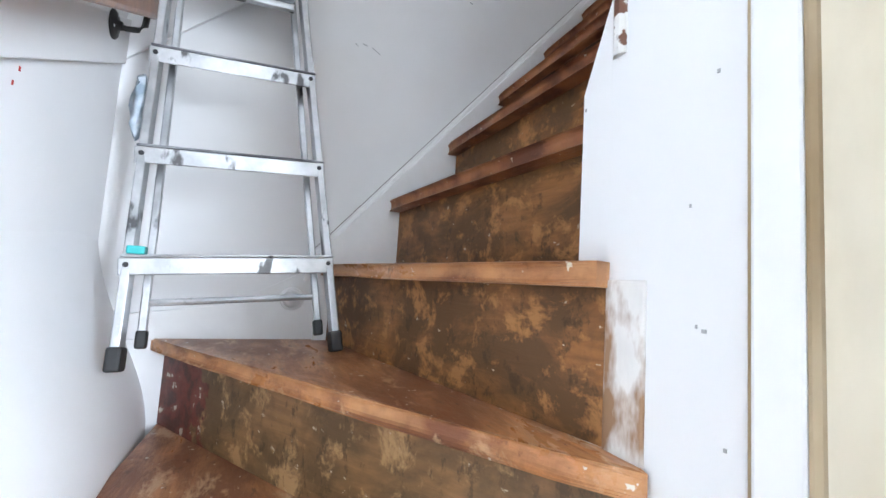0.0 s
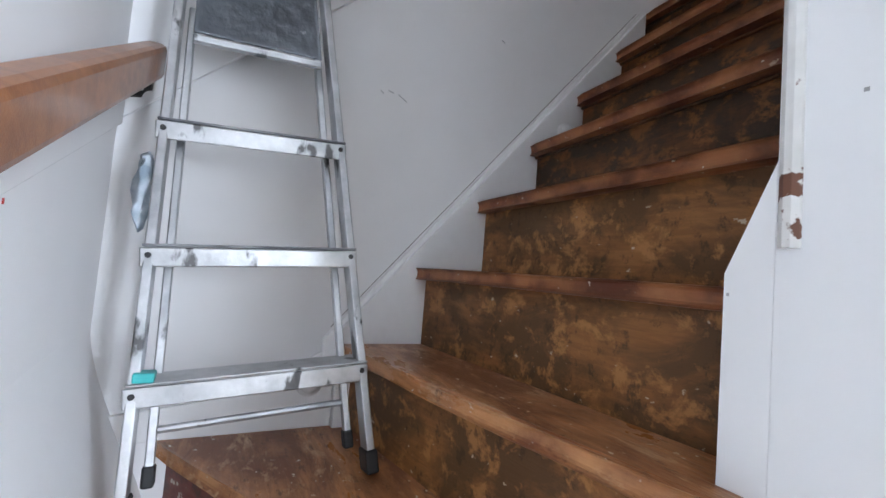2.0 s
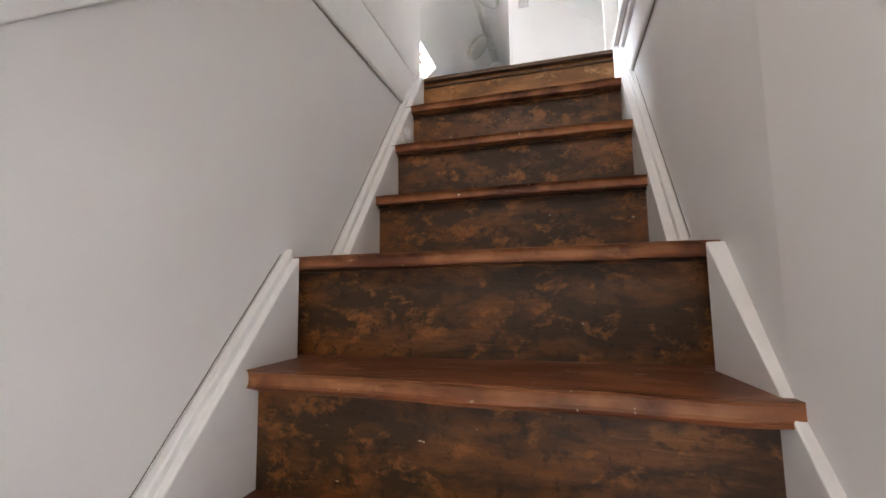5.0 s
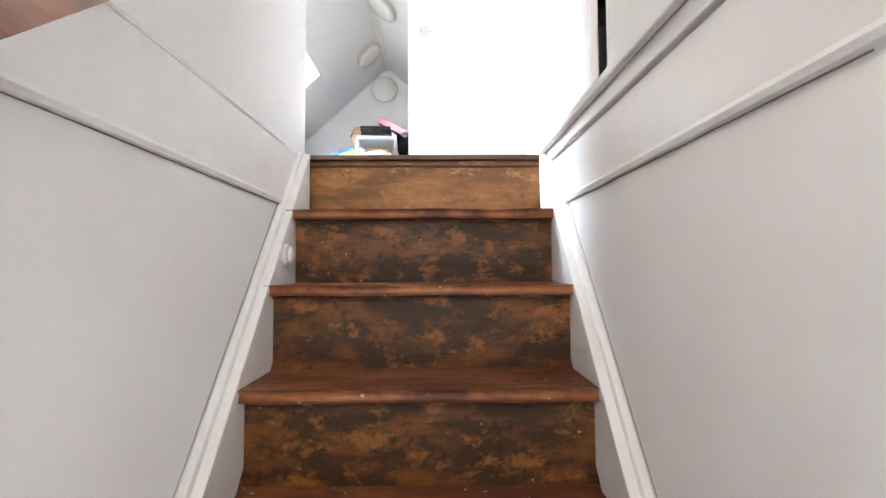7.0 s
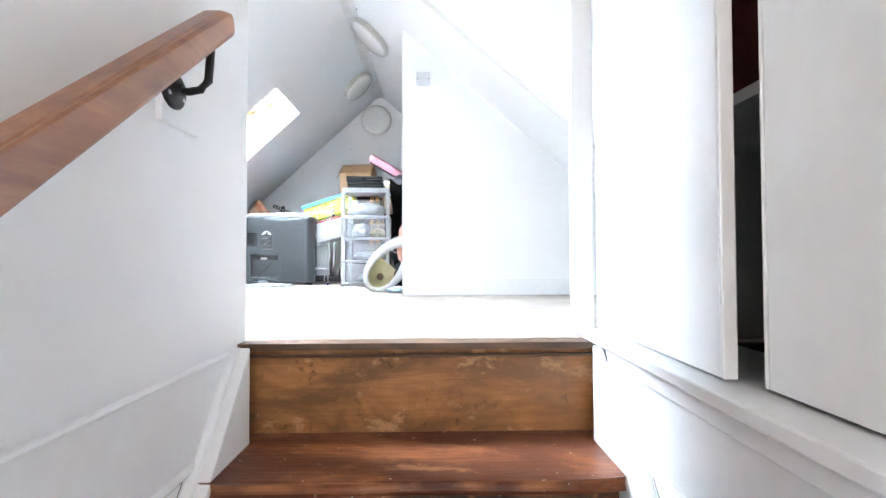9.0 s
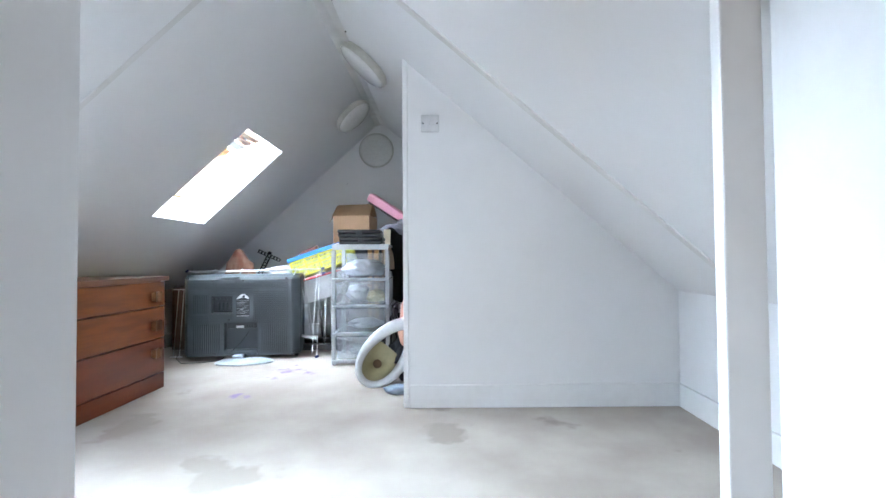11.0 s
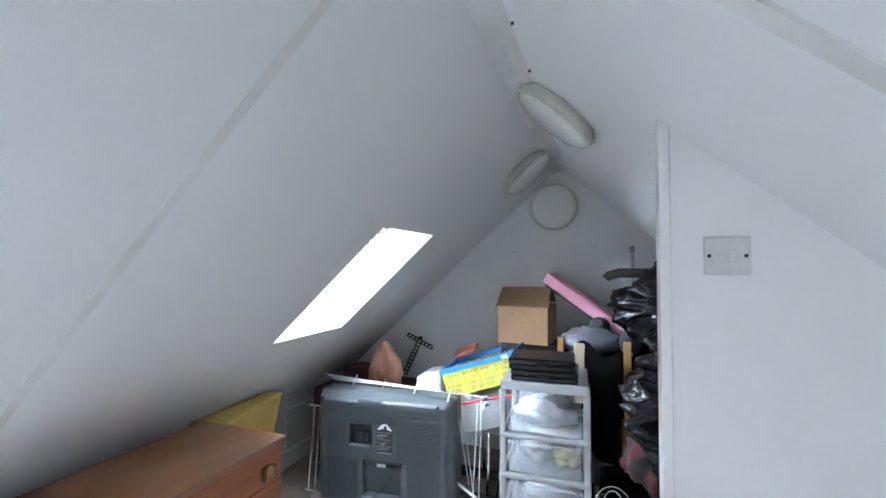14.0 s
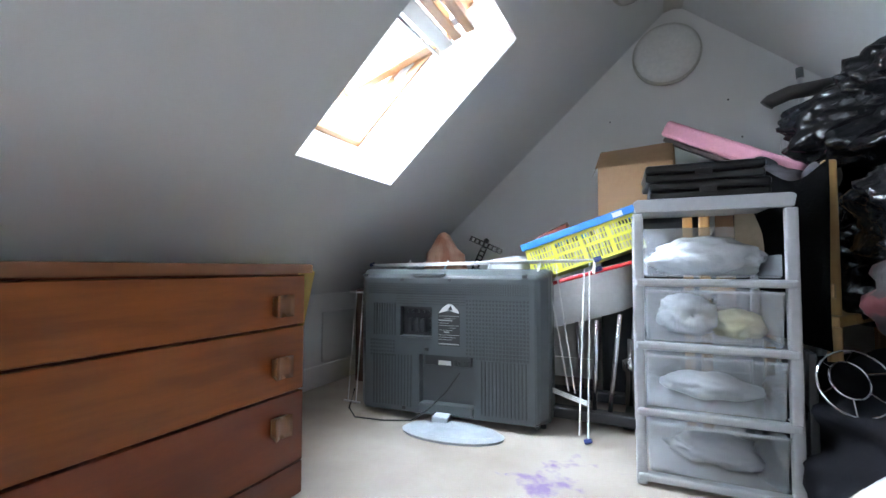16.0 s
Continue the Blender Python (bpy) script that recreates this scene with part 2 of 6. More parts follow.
def end_painted(name, base, base2, spots, red_x, **kw):
    """Stripped wood with remains of red paint at the wall end."""
    m = wood(name, base, base2, spots, **kw)
    nt = m.node_tree
    n, l = nt.nodes, nt.links
    hs = next(x for x in n if x.bl_idname == "ShaderNodeHueSaturation")
    old = hs.inputs["Color"].links[0].from_socket
    tc = n.new("ShaderNodeTexCoord")
    sp = n.new("ShaderNodeSeparateXYZ")
    l.new(tc.outputs["Object"], sp.inputs[0])
    nz = n.new("ShaderNodeTexNoise")
    nz.inputs["Scale"].default_value, nz.inputs["Detail"].default_value = 22, 5
    l.new(tc.outputs["Object"], nz.inputs["Vector"])
    ad = n.new("ShaderNodeMath")
    ad.operation = "MULTIPLY_ADD"
    ad.inputs[1].default_value = 0.28
    l.new(nz.outputs["Fac"], ad.inputs[0])
    l.new(sp.outputs[0], ad.inputs[2])
    rp = n.new("ShaderNodeMapRange")
    rp.inputs["From Min"].default_value, rp.inputs["From Max"].default_value = red_x + 0.15, red_x + 0.13
    l.new(ad.outputs[0], rp.inputs[0])
    mx = n.new("ShaderNodeMix")
    mx.data_type = "RGBA"
    l.new(rp.outputs[0], mx.inputs[0])
    l.new(old, mx.inputs[6])
    nr = n.new("ShaderNodeTexNoise")
    nr.inputs["Scale"].default_value, nr.inputs["Detail"].default_value = 26, 5
    l.new(tc.outputs["Object"], nr.inputs["Vector"])
    rr = n.new("ShaderNodeValToRGB")
    rr.color_ramp.elements[0].position, rr.color_ramp.elements[0].color = 0.40, (0.075, 0.022, 0.014, 1)
    rr.color_ramp.elements[1].position, rr.color_ramp.elements[1].color = 0.56, (0.17, 0.035, 0.022, 1)
    for p_, c_ in ((0.63, (0.16, 0.05, 0.03, 1)), (0.66, (0.55, 0.50, 0.42, 1))):
        e_ = rr.color_ramp.elements.new(p_)
        e_.color = c_
    l.new(nr.outputs["Fac"], rr.inputs[0])
    l.new(rr.outputs[0], mx.inputs[7])
    l.new(mx.outputs[2], hs.inputs["Color"])
    return m


RISERP = end_painted("bare_pine_riser", (0.66, 0.41, 0.22), (0.34, 0.19, 0.10), (0.22, 0.14, 0.08), 0.60, grime_at=0.63, worn_at=0.585, pale_at=0.72, grain=0.45, fine=(1.1, 1.1, 8.0), bump=0.25)
RISER11 = end_painted("stripped_riser_with_red_paint", (0.27, 0.140, 0.055), (0.120, 0.068, 0.030), (0.48, 0.29, 0.13), 0.20, grime_at=0.49, worn_at=0.525, pale_at=0.66, patch=11.0, along=(1, 1, 1.2))



def stained_carpet():
    m = mat("beige_carpet_with_stains", (0.41, 0.36, 0.31), 0.95, rgb2=(0.32, 0.27, 0.23), scale=3.5, fine=320, bump=0.8, spots=(0.27, 0.23, 0.195), spot_scale=3.0, spot_at=0.64)
    nt = m.node_tree
    n, l = nt.nodes, nt.links
    hs = next(x for x in n if x.bl_idname == "ShaderNodeHueSaturation")
    old = hs.inputs["Color"].links[0].from_socket
    tc = n.new("ShaderNodeTexCoord")
    for i, (cx, cy, r) in enumerate(((-0.42, 2.0, 0.17), (-0.52, 1.55, 0.10), (-0.38, 2.20, 0.13), (-0.55, 2.05, 0.06))):
        ds = n.new("ShaderNodeVectorMath")
        ds.operation = "DISTANCE"
        l.new(tc.outputs["Object"], ds.inputs[0])
        ds.inputs[1].default_value = (cx, cy, TOP)
        nz = n.new("ShaderNodeTexNoise")
        nz.inputs["Scale"].default_value, nz.inputs["Detail"].default_value = 14, 5
        l.new(tc.outputs["Object"], nz.inputs["Vector"])
        ad = n.new("ShaderNodeMath")
        ad.operation = "MULTIPLY_ADD"
        ad.inputs[1].default_value = 0.9
        l.new(nz.outputs["Fac"], ad.inputs[0])
        l.new(ds.outputs["Value"], ad.inputs[2])
        rp = n.new("ShaderNodeMapRange")
        rp.inputs["From Min"].default_value, rp.inputs["From Max"].default_value = r + 0.34, r + 0.22
        rp.inputs["To Max"].default_value = 0.75
        l.new(ad.outputs[0], rp.inputs[0])
        mx = n.new("ShaderNodeMix")
        mx.data_type = "RGBA"
        l.new(rp.outputs[0], mx.inputs[0])
        l.new(old, mx.inputs[6])
        mx.inputs[7].default_value = (0.17, 0.10, 0.29, 1)
        old = mx.outputs[2]
    l.new(old, hs.inputs["Color"])
    return m


FLOORC = stained_carpet()


def worn_front(m, rgb, chips=(0.62, 0.58, 0.50)):
    """Wood rubbed lighter on its upright front, with dark dirt low down and a few flecks of old paint."""
    n, l = m.node_tree.nodes, m.node_tree.links
    hs = next(x for x in n if x.bl_idname == "ShaderNodeHueSaturation")
    old = hs.inputs["Color"].links[0].from_socket
    tc, sp = n.new("ShaderNodeTexCoord"), n.new("ShaderNodeSeparateXYZ")
    l.new(tc.outputs["Normal"], sp.inputs[0])
    up = n.new("ShaderNodeMapRange")
    up.inputs["From Min"].default_value, up.inputs["From Max"].default_value = 0.95, 0.35
    l.new(sp.outputs[2], up.inputs[0])
    nz = n.new("ShaderNodeTexNoise")
    nz.inputs["Scale"].default_value, nz.inputs["Detail"].default_value = 9, 7
    l.new(tc.outputs["Object"], nz.inputs["Vector"])
    rp = n.new("ShaderNodeMapRange")
    rp.inputs["From Min"].default_value, rp.inputs["From Max"].default_value = 0.40, 0.60
    l.new(nz.outputs["Fac"], rp.inputs[0])
    mu = n.new("ShaderNodeMath")
    mu.operation = "MULTIPLY"
    l.new(up.outputs[0], mu.inputs[0])
    l.new(rp.outputs[0], mu.inputs[1])
    mx = n.new("ShaderNodeMix")
    mx.data_type = "RGBA"
    l.new(mu.outputs[0], mx.inputs[0])
    l.new(old, mx.inputs[6])
    mx.inputs[7].default_value = (*rgb, 1)
    nf = n.new("ShaderNodeTexNoise")
    nf.inputs["Scale"].default_value, nf.inputs["Detail"].default_value = 55, 3
    l.new(tc.outputs["Object"], nf.inputs["Vector"])
    rf = n.new("ShaderNodeMapRange")
    rf.inputs["From Min"].default_value, rf.inputs["From Max"].default_value = 0.70, 0.73
    l.new(nf.outputs["Fac"], rf.inputs[0])
    m2 = n.new("ShaderNodeMix")
    m2.data_type = "RGBA"
    l.new(rf.outputs[0], m2.inputs[0])
    l.new(mx.outputs[2], m2.inputs[6])
    m2.inputs[7].default_value = (*chips, 1)
    l.new(m2.outputs[2], hs.inputs["Color"])


worn_front(TREAD, (0.36, 0.145, 0.06))
worn_front(TREAD_LIT, (0.50, 0.25, 0.11))

BLACK = mat("black_plastic", (0.012, 0.012, 0.014), 0.4, scale=9, fine=120, bump=0.05)


# ---- building helpers ----
def part(name, bm, material, parent=None, label="", smooth=False, category="", group="", kind=""):
    me = bpy.data.meshes.new(name)
    bmesh.ops.recalc_face_normals(bm, faces=bm.faces)
    if smooth:
        for f in bm.faces:
            f.smooth = True
    bm.to_mesh(me)
    bm.free()
    me.materials.append(material)
    ob = new(name, me)
    ob.parent = parent
    return tagged(ob, label, category, group, kind)


def box(x0, x1, y0, y1, z0, z1, bevel=0.0, bm=None, seg=2):
    b = bmesh.new()
    r = bmesh.ops.create_cube(b, size=1)
    for v in r["verts"]:
        v.co = Vector((x0 + (v.co.x + 0.5) * (x1 - x0), y0 + (v.co.y + 0.5) * (y1 - y0), z0 + (v.co.z + 0.5) * (z1 - z0)))
    if bevel:
        bmesh.ops.bevel(b, geom=b.edges[:], offset=bevel, segments=seg, affect="EDGES", profile=0.5)
    return merge(bm, b)


def merge(bm, b, m=None):
    if m is not None:
        b.transform(m)
    if bm is None:
        return b
    me = bpy.data.meshes.new("tmp")
    b.to_mesh(me)
    b.free()
    bm.from_mesh(me)
    bpy.data.meshes.remove(me)
    return bm


def prism(pts, a, b, axis="y", bevel=0.0, bm=None):
    """A polygon in the plane across the axis, pulled from a to b. axis y: points (x, z); x: (y, z); z: (x, y)."""
    k = bmesh.new()

    def at(p, d):
        return {"y": (p[0], d, p[1]), "x": (d, p[0], p[1]), "z": (p[0], p[1], d)}[axis]
    lo, hi = [k.verts.new(at(p, a)) for p in pts], [k.verts.new(at(p, b)) for p in pts]
    k.faces.new(lo), k.faces.new(hi[::-1])
    for i in range(len(pts)):
        j = (i + 1) % len(pts)
        k.faces.new((lo[i], lo[j], hi[j], hi[i]))
    if bevel:
        bmesh.ops.bevel(k, geom=k.edges[:], offset=bevel, segments=2, affect="EDGES", profile=0.5)
    return merge(bm, k)


def tube(points, r, seg=8, closed=False, bm=None, rz=None):
    """A round bar along the points; rz gives it another half-height across."""
    k = bmesh.new()
    P = [Vector(p) for p in points]
    rings = []
    n = len(P)
    for i, p in enumerate(P):
        a = P[(i - 1) % n] if closed or i else P[i]
        c = P[(i + 1) % n] if closed or i < n - 1 else P[i]
        d = (c - a).normalized()
        up = Vector((0, 0, 1)) if abs(d.z) < 0.95 else Vector((0, 1, 0))
        s = d.cross(up).normalized()
        u = s.cross(d).normalized()
        rings.append([k.verts.new(p + s * r * math.cos(2 * math.pi * j / seg) + u * (rz or r) * math.sin(2 * math.pi * j / seg)) for j in range(seg)])
    for i in range(n if closed else n - 1):
        A, B = rings[i], rings[(i + 1) % n]
        for j in range(seg):
            k.faces.new((A[j], A[(j + 1) % seg], B[(j + 1) % seg], B[j]))
    if not closed:
        k.faces.new(rings[0][::-1]), k.faces.new(rings[-1])
    return merge(bm, k)


def lathe(profile, m=None, seg=24, bm=None):
    """Turns (radius, height) round z, then lays it at m."""
    k = bmesh.new()
    rings = [[k.verts.new((max(r, 1e-4) * math.cos(2 * math.pi * j / seg), max(r, 1e-4) * math.sin(2 * math.pi * j / seg), h)) for j in range(seg)] for r, h in profile]
    for A, B in zip(rings, rings[1:]):
        for j in range(seg):
            k.faces.new((A[j], A[(j + 1) % seg], B[(j + 1) % seg], B[j]))
    k.faces.new(rings[0][::-1]), k.faces.new(rings[-1])
    return merge(bm, k, m)


def thing(name, label, category, group="", kind="", at=(0, 0, 0), rz=0.0):
    e = new(name)
    e.empty_display_size = 0.1
    e.matrix_basis = pose(*at, 0, 0, rz)
    return tagged(e, label, category, group, kind)


def west(x):
    return AZ - KW * (AX - x)


def east(x):
    return AZ - KE * (x - AX)



# ---- structure ----
def structure(name, bm, m, label, parent=None):
    return part(name, bm, m, parent, label, kind="structure")


KWX, KEX, PY = -1.60, 1.53, 1.372      # knee walls and the face of the attic partition
b = box(-0.15, 0, YS, 0.045, -0.1, 5.9)
wall_west = structure("wall_west", b, WHITE, "white painted plaster wall beside the stairs, lightly scuffed")
structure("wall_south", box(-0.15, 1.75, YS - 0.15, YS, -0.1, 4.25), WHITE, "white painted plaster wall of the lower stairs")
# the opening in this wall is invented, it only lets the fill lamp in
b = box(-0.15, 0.1, YS - 0.15, YS, 4.25, 6.0)
box(0.1, 0.8, YS - 0.15, YS, 5.25, 6.0, bm=b)
box(0.8, 1.9, YS - 0.15, YS, 4.25, 6.0, bm=b)
structure("wall_gable_south", b, WHITE, "white painted gable wall above the stairs with an unseen opening added for fill light")
structure("wall_partition", prism([(WR, 0.03), (WR, -1.2), (1.018, YN), (1.196, YN), (1.196, 0.03)], 1.62, 4.0, "z"), WHITE, "white painted partition wall beside the upper stairs")
b = box(1.083, 1.196, YN, 0.03, -0.1, 1.421)
box(1.052, 1.196, YN, 0.03, 1.421, 1.62, bm=b)
structure("wall_partition_foot", b, WHITE, "white painted post and panel at the turn of the stairs")
b = prism([(0.964, 1.640), (0.964, 1.915), (1.0175, 2.045), (1.0175, 1.640)], YN + 0.0004, YN + 0.03, "y")
structure("newel_panel", b, WHITE, "white painted end board beside the winding steps, chipped")
structure("newel_strip", box(1.020, 1.082, YN - 0.004, YN + 0.02, 1.421, 1.640, 0.003), mat("chipped_paint_over_wood", (0.75, 0.73, 0.70), 0.6, rgb2=(0.30, 0.17, 0.09), scale=14, fine=60, bump=0.4, stretch=(1, 1, 0.4), sharp=0.08),
          "rough strip of chipped white paint and filler")
CHIP = mat("chipped_white_edge", (0.74, 0.73, 0.71), 0.6, rgb2=(0.66, 0.65, 0.62), scale=8, fine=40, bump=0.3, spots=(0.14, 0.055, 0.03), spot_scale=24, spot_at=0.585, soft=0.02)
structure("corner_bead", tube([(1.031, YN + 0.004, 1.945), (1.024, YN + 0.004, 3.99)], 0.0125, 10), CHIP, "chipped white plaster corner, brown where bare")
structure("door_lining", box(1.2045, 1.249, -1.985, -1.93, 0.0, 3.3, 0.004), GLOSS, "white glossed door lining, slightly yellowed")
TAN_PAINT_SHADE = mat("worn_tan_paint_and_joint_shade", (0.56, 0.46, 0.31), 0.6, rgb2=(0.30, 0.21, 0.11), scale=9, fine=40, bump=0.3, stretch=(1, 1, 0.3))
structure("door_stop", box(1.2495, 1.266, -1.990, -1.93, 0.0, 3.3, 0.005), TAN_PAINT_SHADE, "tan painted strip with worn edge")
# tan strip that paints the beige shadow along the lining joint
structure("lining_joint", box(1.1965, 1.204, YN - 0.004, -1.93, 0.0, 3.3, 0.001), TAN_PAINT_SHADE, "narrow joint strip beside the door lining, its shadow put into the tan colour")
structure("wall_yellow", box(1.2665, 1.75, -1.996, -1.95, -0.1, 3.3), CREAM, "cream yellow painted wall with worn paint")
b = box(3.6, 3.75, -4.4, -0.9, -0.1, 1.1)
box(3.6, 3.75, -4.4, -0.9, 2.7, 3.3, bm=b)
box(3.6, 3.75, -4.4, -3.4, 1.1, 2.7, bm=b)
box(3.6, 3.75, -0.95, -0.9, 1.1, 2.7, bm=b)
structure("wall_east_hall", b, WHITE, "white painted hall wall with a wide window opening")
structure("wall_south_hall", box(1.6, 3.75, -4.55, -4.4, -0.1, 3.3), WHITE, "white painted hall wall")
structure("wall_north_hall", box(1.6, 3.75, -0.9, -0.75, -0.1, 3.3), WHITE, "white painted hall wall")
b = box(1.6, 1.75, -4.4, YS - 0.15, -0.1, 3.3)
box(1.6, 1.75, -1.949, -0.9, -0.1, 3.3, bm=b)
structure("wall_west_hall", b, WHITE, "white painted hall wall beside the stair doorway")
structure("hall_ceiling", box(1.15, 3.75, -4.55, -0.75, 3.3, 3.4), WHITE, "white hall ceiling")
structure("hall_wall_over", box(1.0, 1.15, YS, YN, 3.3, 5.2), WHITE, "white wall above the lower stairs")
structure("hall_floor", box(0.9, 3.75, -4.55, -0.75, -0.1, 0.0), CARPET, "beige carpeted hall floor")
structure("attic_floor", box(-1.8, 1.7, 0.052, GY, TOP - 0.16, TOP), FLOORC, "worn beige carpet with purple stains")
structure("wall_gable_north", box(-1.9, 1.9, GY, GY + 0.15, 3.8, 6.0), WHITE, "white painted gable wall of the attic")
structure("knee_wall_west", box(KWX - 0.1, KWX, 0.05, GY, 3.9, west(KWX)), WHITE, "low white knee wall under the roof slope")
structure("knee_wall_east", box(KEX, KEX + 0.1, 0.06, GY, 3.9, east(KEX)), WHITE, "low white knee wall under the roof slope")
structure("wall_attic_south_west", box(-1.9, -0.15, -0.1, 0.045, 3.9, 5.9), WHITE, "white end wall of the attic")
structure("wall_attic_south_east", box(WR + 0.03, 1.9, 0.0, 0.06, 4.04, 5.9), WHITE, "white end wall of the attic")
# back and floor coloured near black so the door gap stays dark
structure("cupboard_back", box(1.6, 1.7, -2.7, 0.0, 3.9, 5.2), CUPSHADE, "back of the eaves cupboard, its shade put into the near-black colour")
structure("cupboard_floor", box(1.161, 1.6, -2.2, 0.0, 3.9, 4.03), CUPSHADE, "floor of the eaves cupboard, its shade put into the near-black colour")
SX0, SX1, SY0, SY1 = -1.100, -0.575, 1.805, 2.320
T = 0.20


def slope_piece(x0, x1, y0, y1, f, bm=None, t=T):
    return prism([(x0, f(x0)), (x1, f(x1)), (x1, f(x1) + t), (x0, f(x0) + t)], y0, y1, "y", bm=bm)


b = slope_piece(-2.0, AX, YS - 0.15, 0.10, west)
slope_piece(-2.0, AX, 0.50, SY0, west, b)
# the gap at y 0.10 to 0.50 is an unseen opening for the fill lamp
slope_piece(-2.0, SX0, 0.10, 0.50, west, b)
slope_piece(SX1, AX, 0.10, 0.50, west, b)
slope_piece(-2.0, AX, SY1, GY + 0.15, west, b)
slope_piece(-2.0, SX0, SY0, SY1, west, b, 0.004)
slope_piece(SX1, AX, SY0, SY1, west, b, 0.004)
structure("ceiling_west", b, SLOPEW, "white painted sloping attic ceiling with the skylight opening and an unseen one added for fill light")
structure("ceiling_east", slope_piece(AX, 2.0, YS - 0.15, GY + 0.15, east), SLOPEW, "white painted sloping attic ceiling")
# taped board joint on both slopes, and the soft cove at the ridge
b = slope_piece(-1.6, AX, 0.945, 0.968, lambda x: west(x) - 0.0015, t=0.03)
structure("joint_strip_west", b, JOINT, "raised plasterboard joint, painted white and slightly dirty")
b = slope_piece(AX, 1.53, 0.875, 0.910, lambda x: east(x) - 0.007, t=0.03)
structure("joint_strip_east", b, JOINT, "raised plasterboard joint, painted white and slightly dirty")
structure("ridge_cove", prism([(AX - 0.045, west(AX - 0.045) + 0.002), (AX, AZ - 0.028), (AX + 0.045, east(AX + 0.045) + 0.002), (AX, AZ + 0.01)], YS, GY, "y"), JOINT, "taped ridge joint with filler")
structure("partition_attic", prism([(0.335, TOP), (KEX, TOP), (KEX, east(KEX)), (0.335, east(0.335))], PY, PY + 0.042, "y"), WHITE, "white painted partition wall under the roof slope")
structure("partition_edge", prism([(0.312, TOP), (0.3345, TOP), (0.3345, east(0.3345)), (0.312, east(0.312))], PY - 0.006, PY + 0.048, "y", 0.003), GLOSS, "white gloss trim on the open edge of the partition")
b = box(0.337, KEX, PY - 0.014, PY, TOP, TOP + 0.10, 0.004)
structure("baseboard", b, GLOSS, "white skirting board, slightly dusty")
structure("baseboard_east", box(KEX - 0.014, KEX, 0.06, PY - 0.015, TOP, TOP + 0.10, 0.004), GLOSS, "white skirting board, slightly dusty")
structure("baseboard_west", box(KWX, KWX + 0.014, 0.06, GY, TOP, TOP + 0.10, 0.004), GLOSS, "white skirting board, slightly dusty")
structure("baseboard_north", box(KWX + 0.015, KEX - 0.015, GY - 0.014, GY, TOP, TOP + 0.10, 0.004), GLOSS, "white skirting board, slightly dusty")
h = thing("knee_wall_hatch", "small white access hatch in the low knee wall", "hatch", kind="structure")
part("panel", box(KWX, KWX + 0.008, 2.49, 2.80, TOP + 0.11, 4.385, 0.002), WHITE, h)

# ---- skylight ----
win = thing("window_skylight", "open pivoting roof window with varnished pine frame in the white sloping ceiling", "roof window", kind="structure")
PINE = mat("varnished_pine", (0.30, 0.145, 0.055), 0.4, rgb2=(0.20, 0.095, 0.038), scale=5, fine=50, bump=0.1, stretch=(6, 1, 6), coat=0.3)
GLASS = mat("clear_glass", (0.95, 0.97, 0.98), 0.03, bump=0, transmission=1.0)
GLASS.node_tree.nodes["Principled BSDF"].inputs["IOR"].default_value = 1.12
PD = 0.24
PX, PZ = -PD * math.sin(math.atan(KW)), PD * math.cos(math.atan(KW))
lo_, up_ = (SX0, west(SX0)), (SX1, west(SX1))
b = prism([lo_, (lo_[0] + PX, lo_[1] + PZ), (lo_[0] + PX - 0.02, lo_[1] + PZ - 0.02), (lo_[0] - 0.02, lo_[1] - 0.012)], SY0 - 0.02, SY1 + 0.02, "y")
prism([up_, (up_[0] + PX, up_[1] + PZ), (up_[0] + PX + 0.02, up_[1] + PZ + 0.02), (up_[0] + 0.02, up_[1] + 0.022)], SY0 - 0.02, SY1 + 0.02, "y", bm=b)
for ya, yb in ((SY0 - 0.018, SY0 + 0.002), (SY1 - 0.002, SY1 + 0.018)):
    prism([(lo_[0] + 0.001, lo_[1] + 0.003), (lo_[0] + PX + 0.001, lo_[1] + PZ), (up_[0] + PX - 0.001, up_[1] + PZ), (up_[0] - 0.001, up_[1] + 0.003)], ya, yb, "y", bm=b)
structure("skylight_reveal", b, GLOSS, "white painted lining of the roof window opening")
FR = Matrix.Translation((SX0 + PX, SY0, west(SX0) + PZ)) @ Matrix.Rotation(-math.atan(KW), 4, "Y")
LL, LW = (SX1 - SX0) / math.cos(math.atan(KW)), SY1 - SY0


def sky_part(name, x0, x1, y0, y1, z0, z1, material, parent, m=None, label=""):
    k = box(x0, x1, y0, y1, z0, z1, 0.004)
    k.transform(FR @ (m or Matrix()))
    return part(name, k, material, parent, label)


wf = new("window_frame")
wf.parent = win
for n, (x0, x1, y0, y1) in (("rail", (-0.03, 0.02, -0.03, LW + 0.03)), ("rail", (LL - 0.045, LL + 0.03, -0.03, LW + 0.03)), ("stile", (0.02, LL - 0.045, -0.03, 0.02)), ("stile", (0.02, LL - 0.045, LW - 0.012, LW + 0.03))):
    sky_part(n, x0, x1, y0, y1, 0.0, 0.085, PINE, wf)
for y in (0.0205, LW - 0.0165):
    sky_part("pivot_plate", LL * 0.5 - 0.05, LL * 0.5 + 0.05, y, y + 0.004, 0.03, 0.06, ALU, wf, label="metal pivot plate")
TILT = Matrix.Translation((LL * 0.5, 0, 0.05)) @ Matrix.Rotation(radians(25), 4, "Y") @ Matrix.Translation((-LL * 0.5, 0, 0))
sash = new("sash")
sash.parent = win
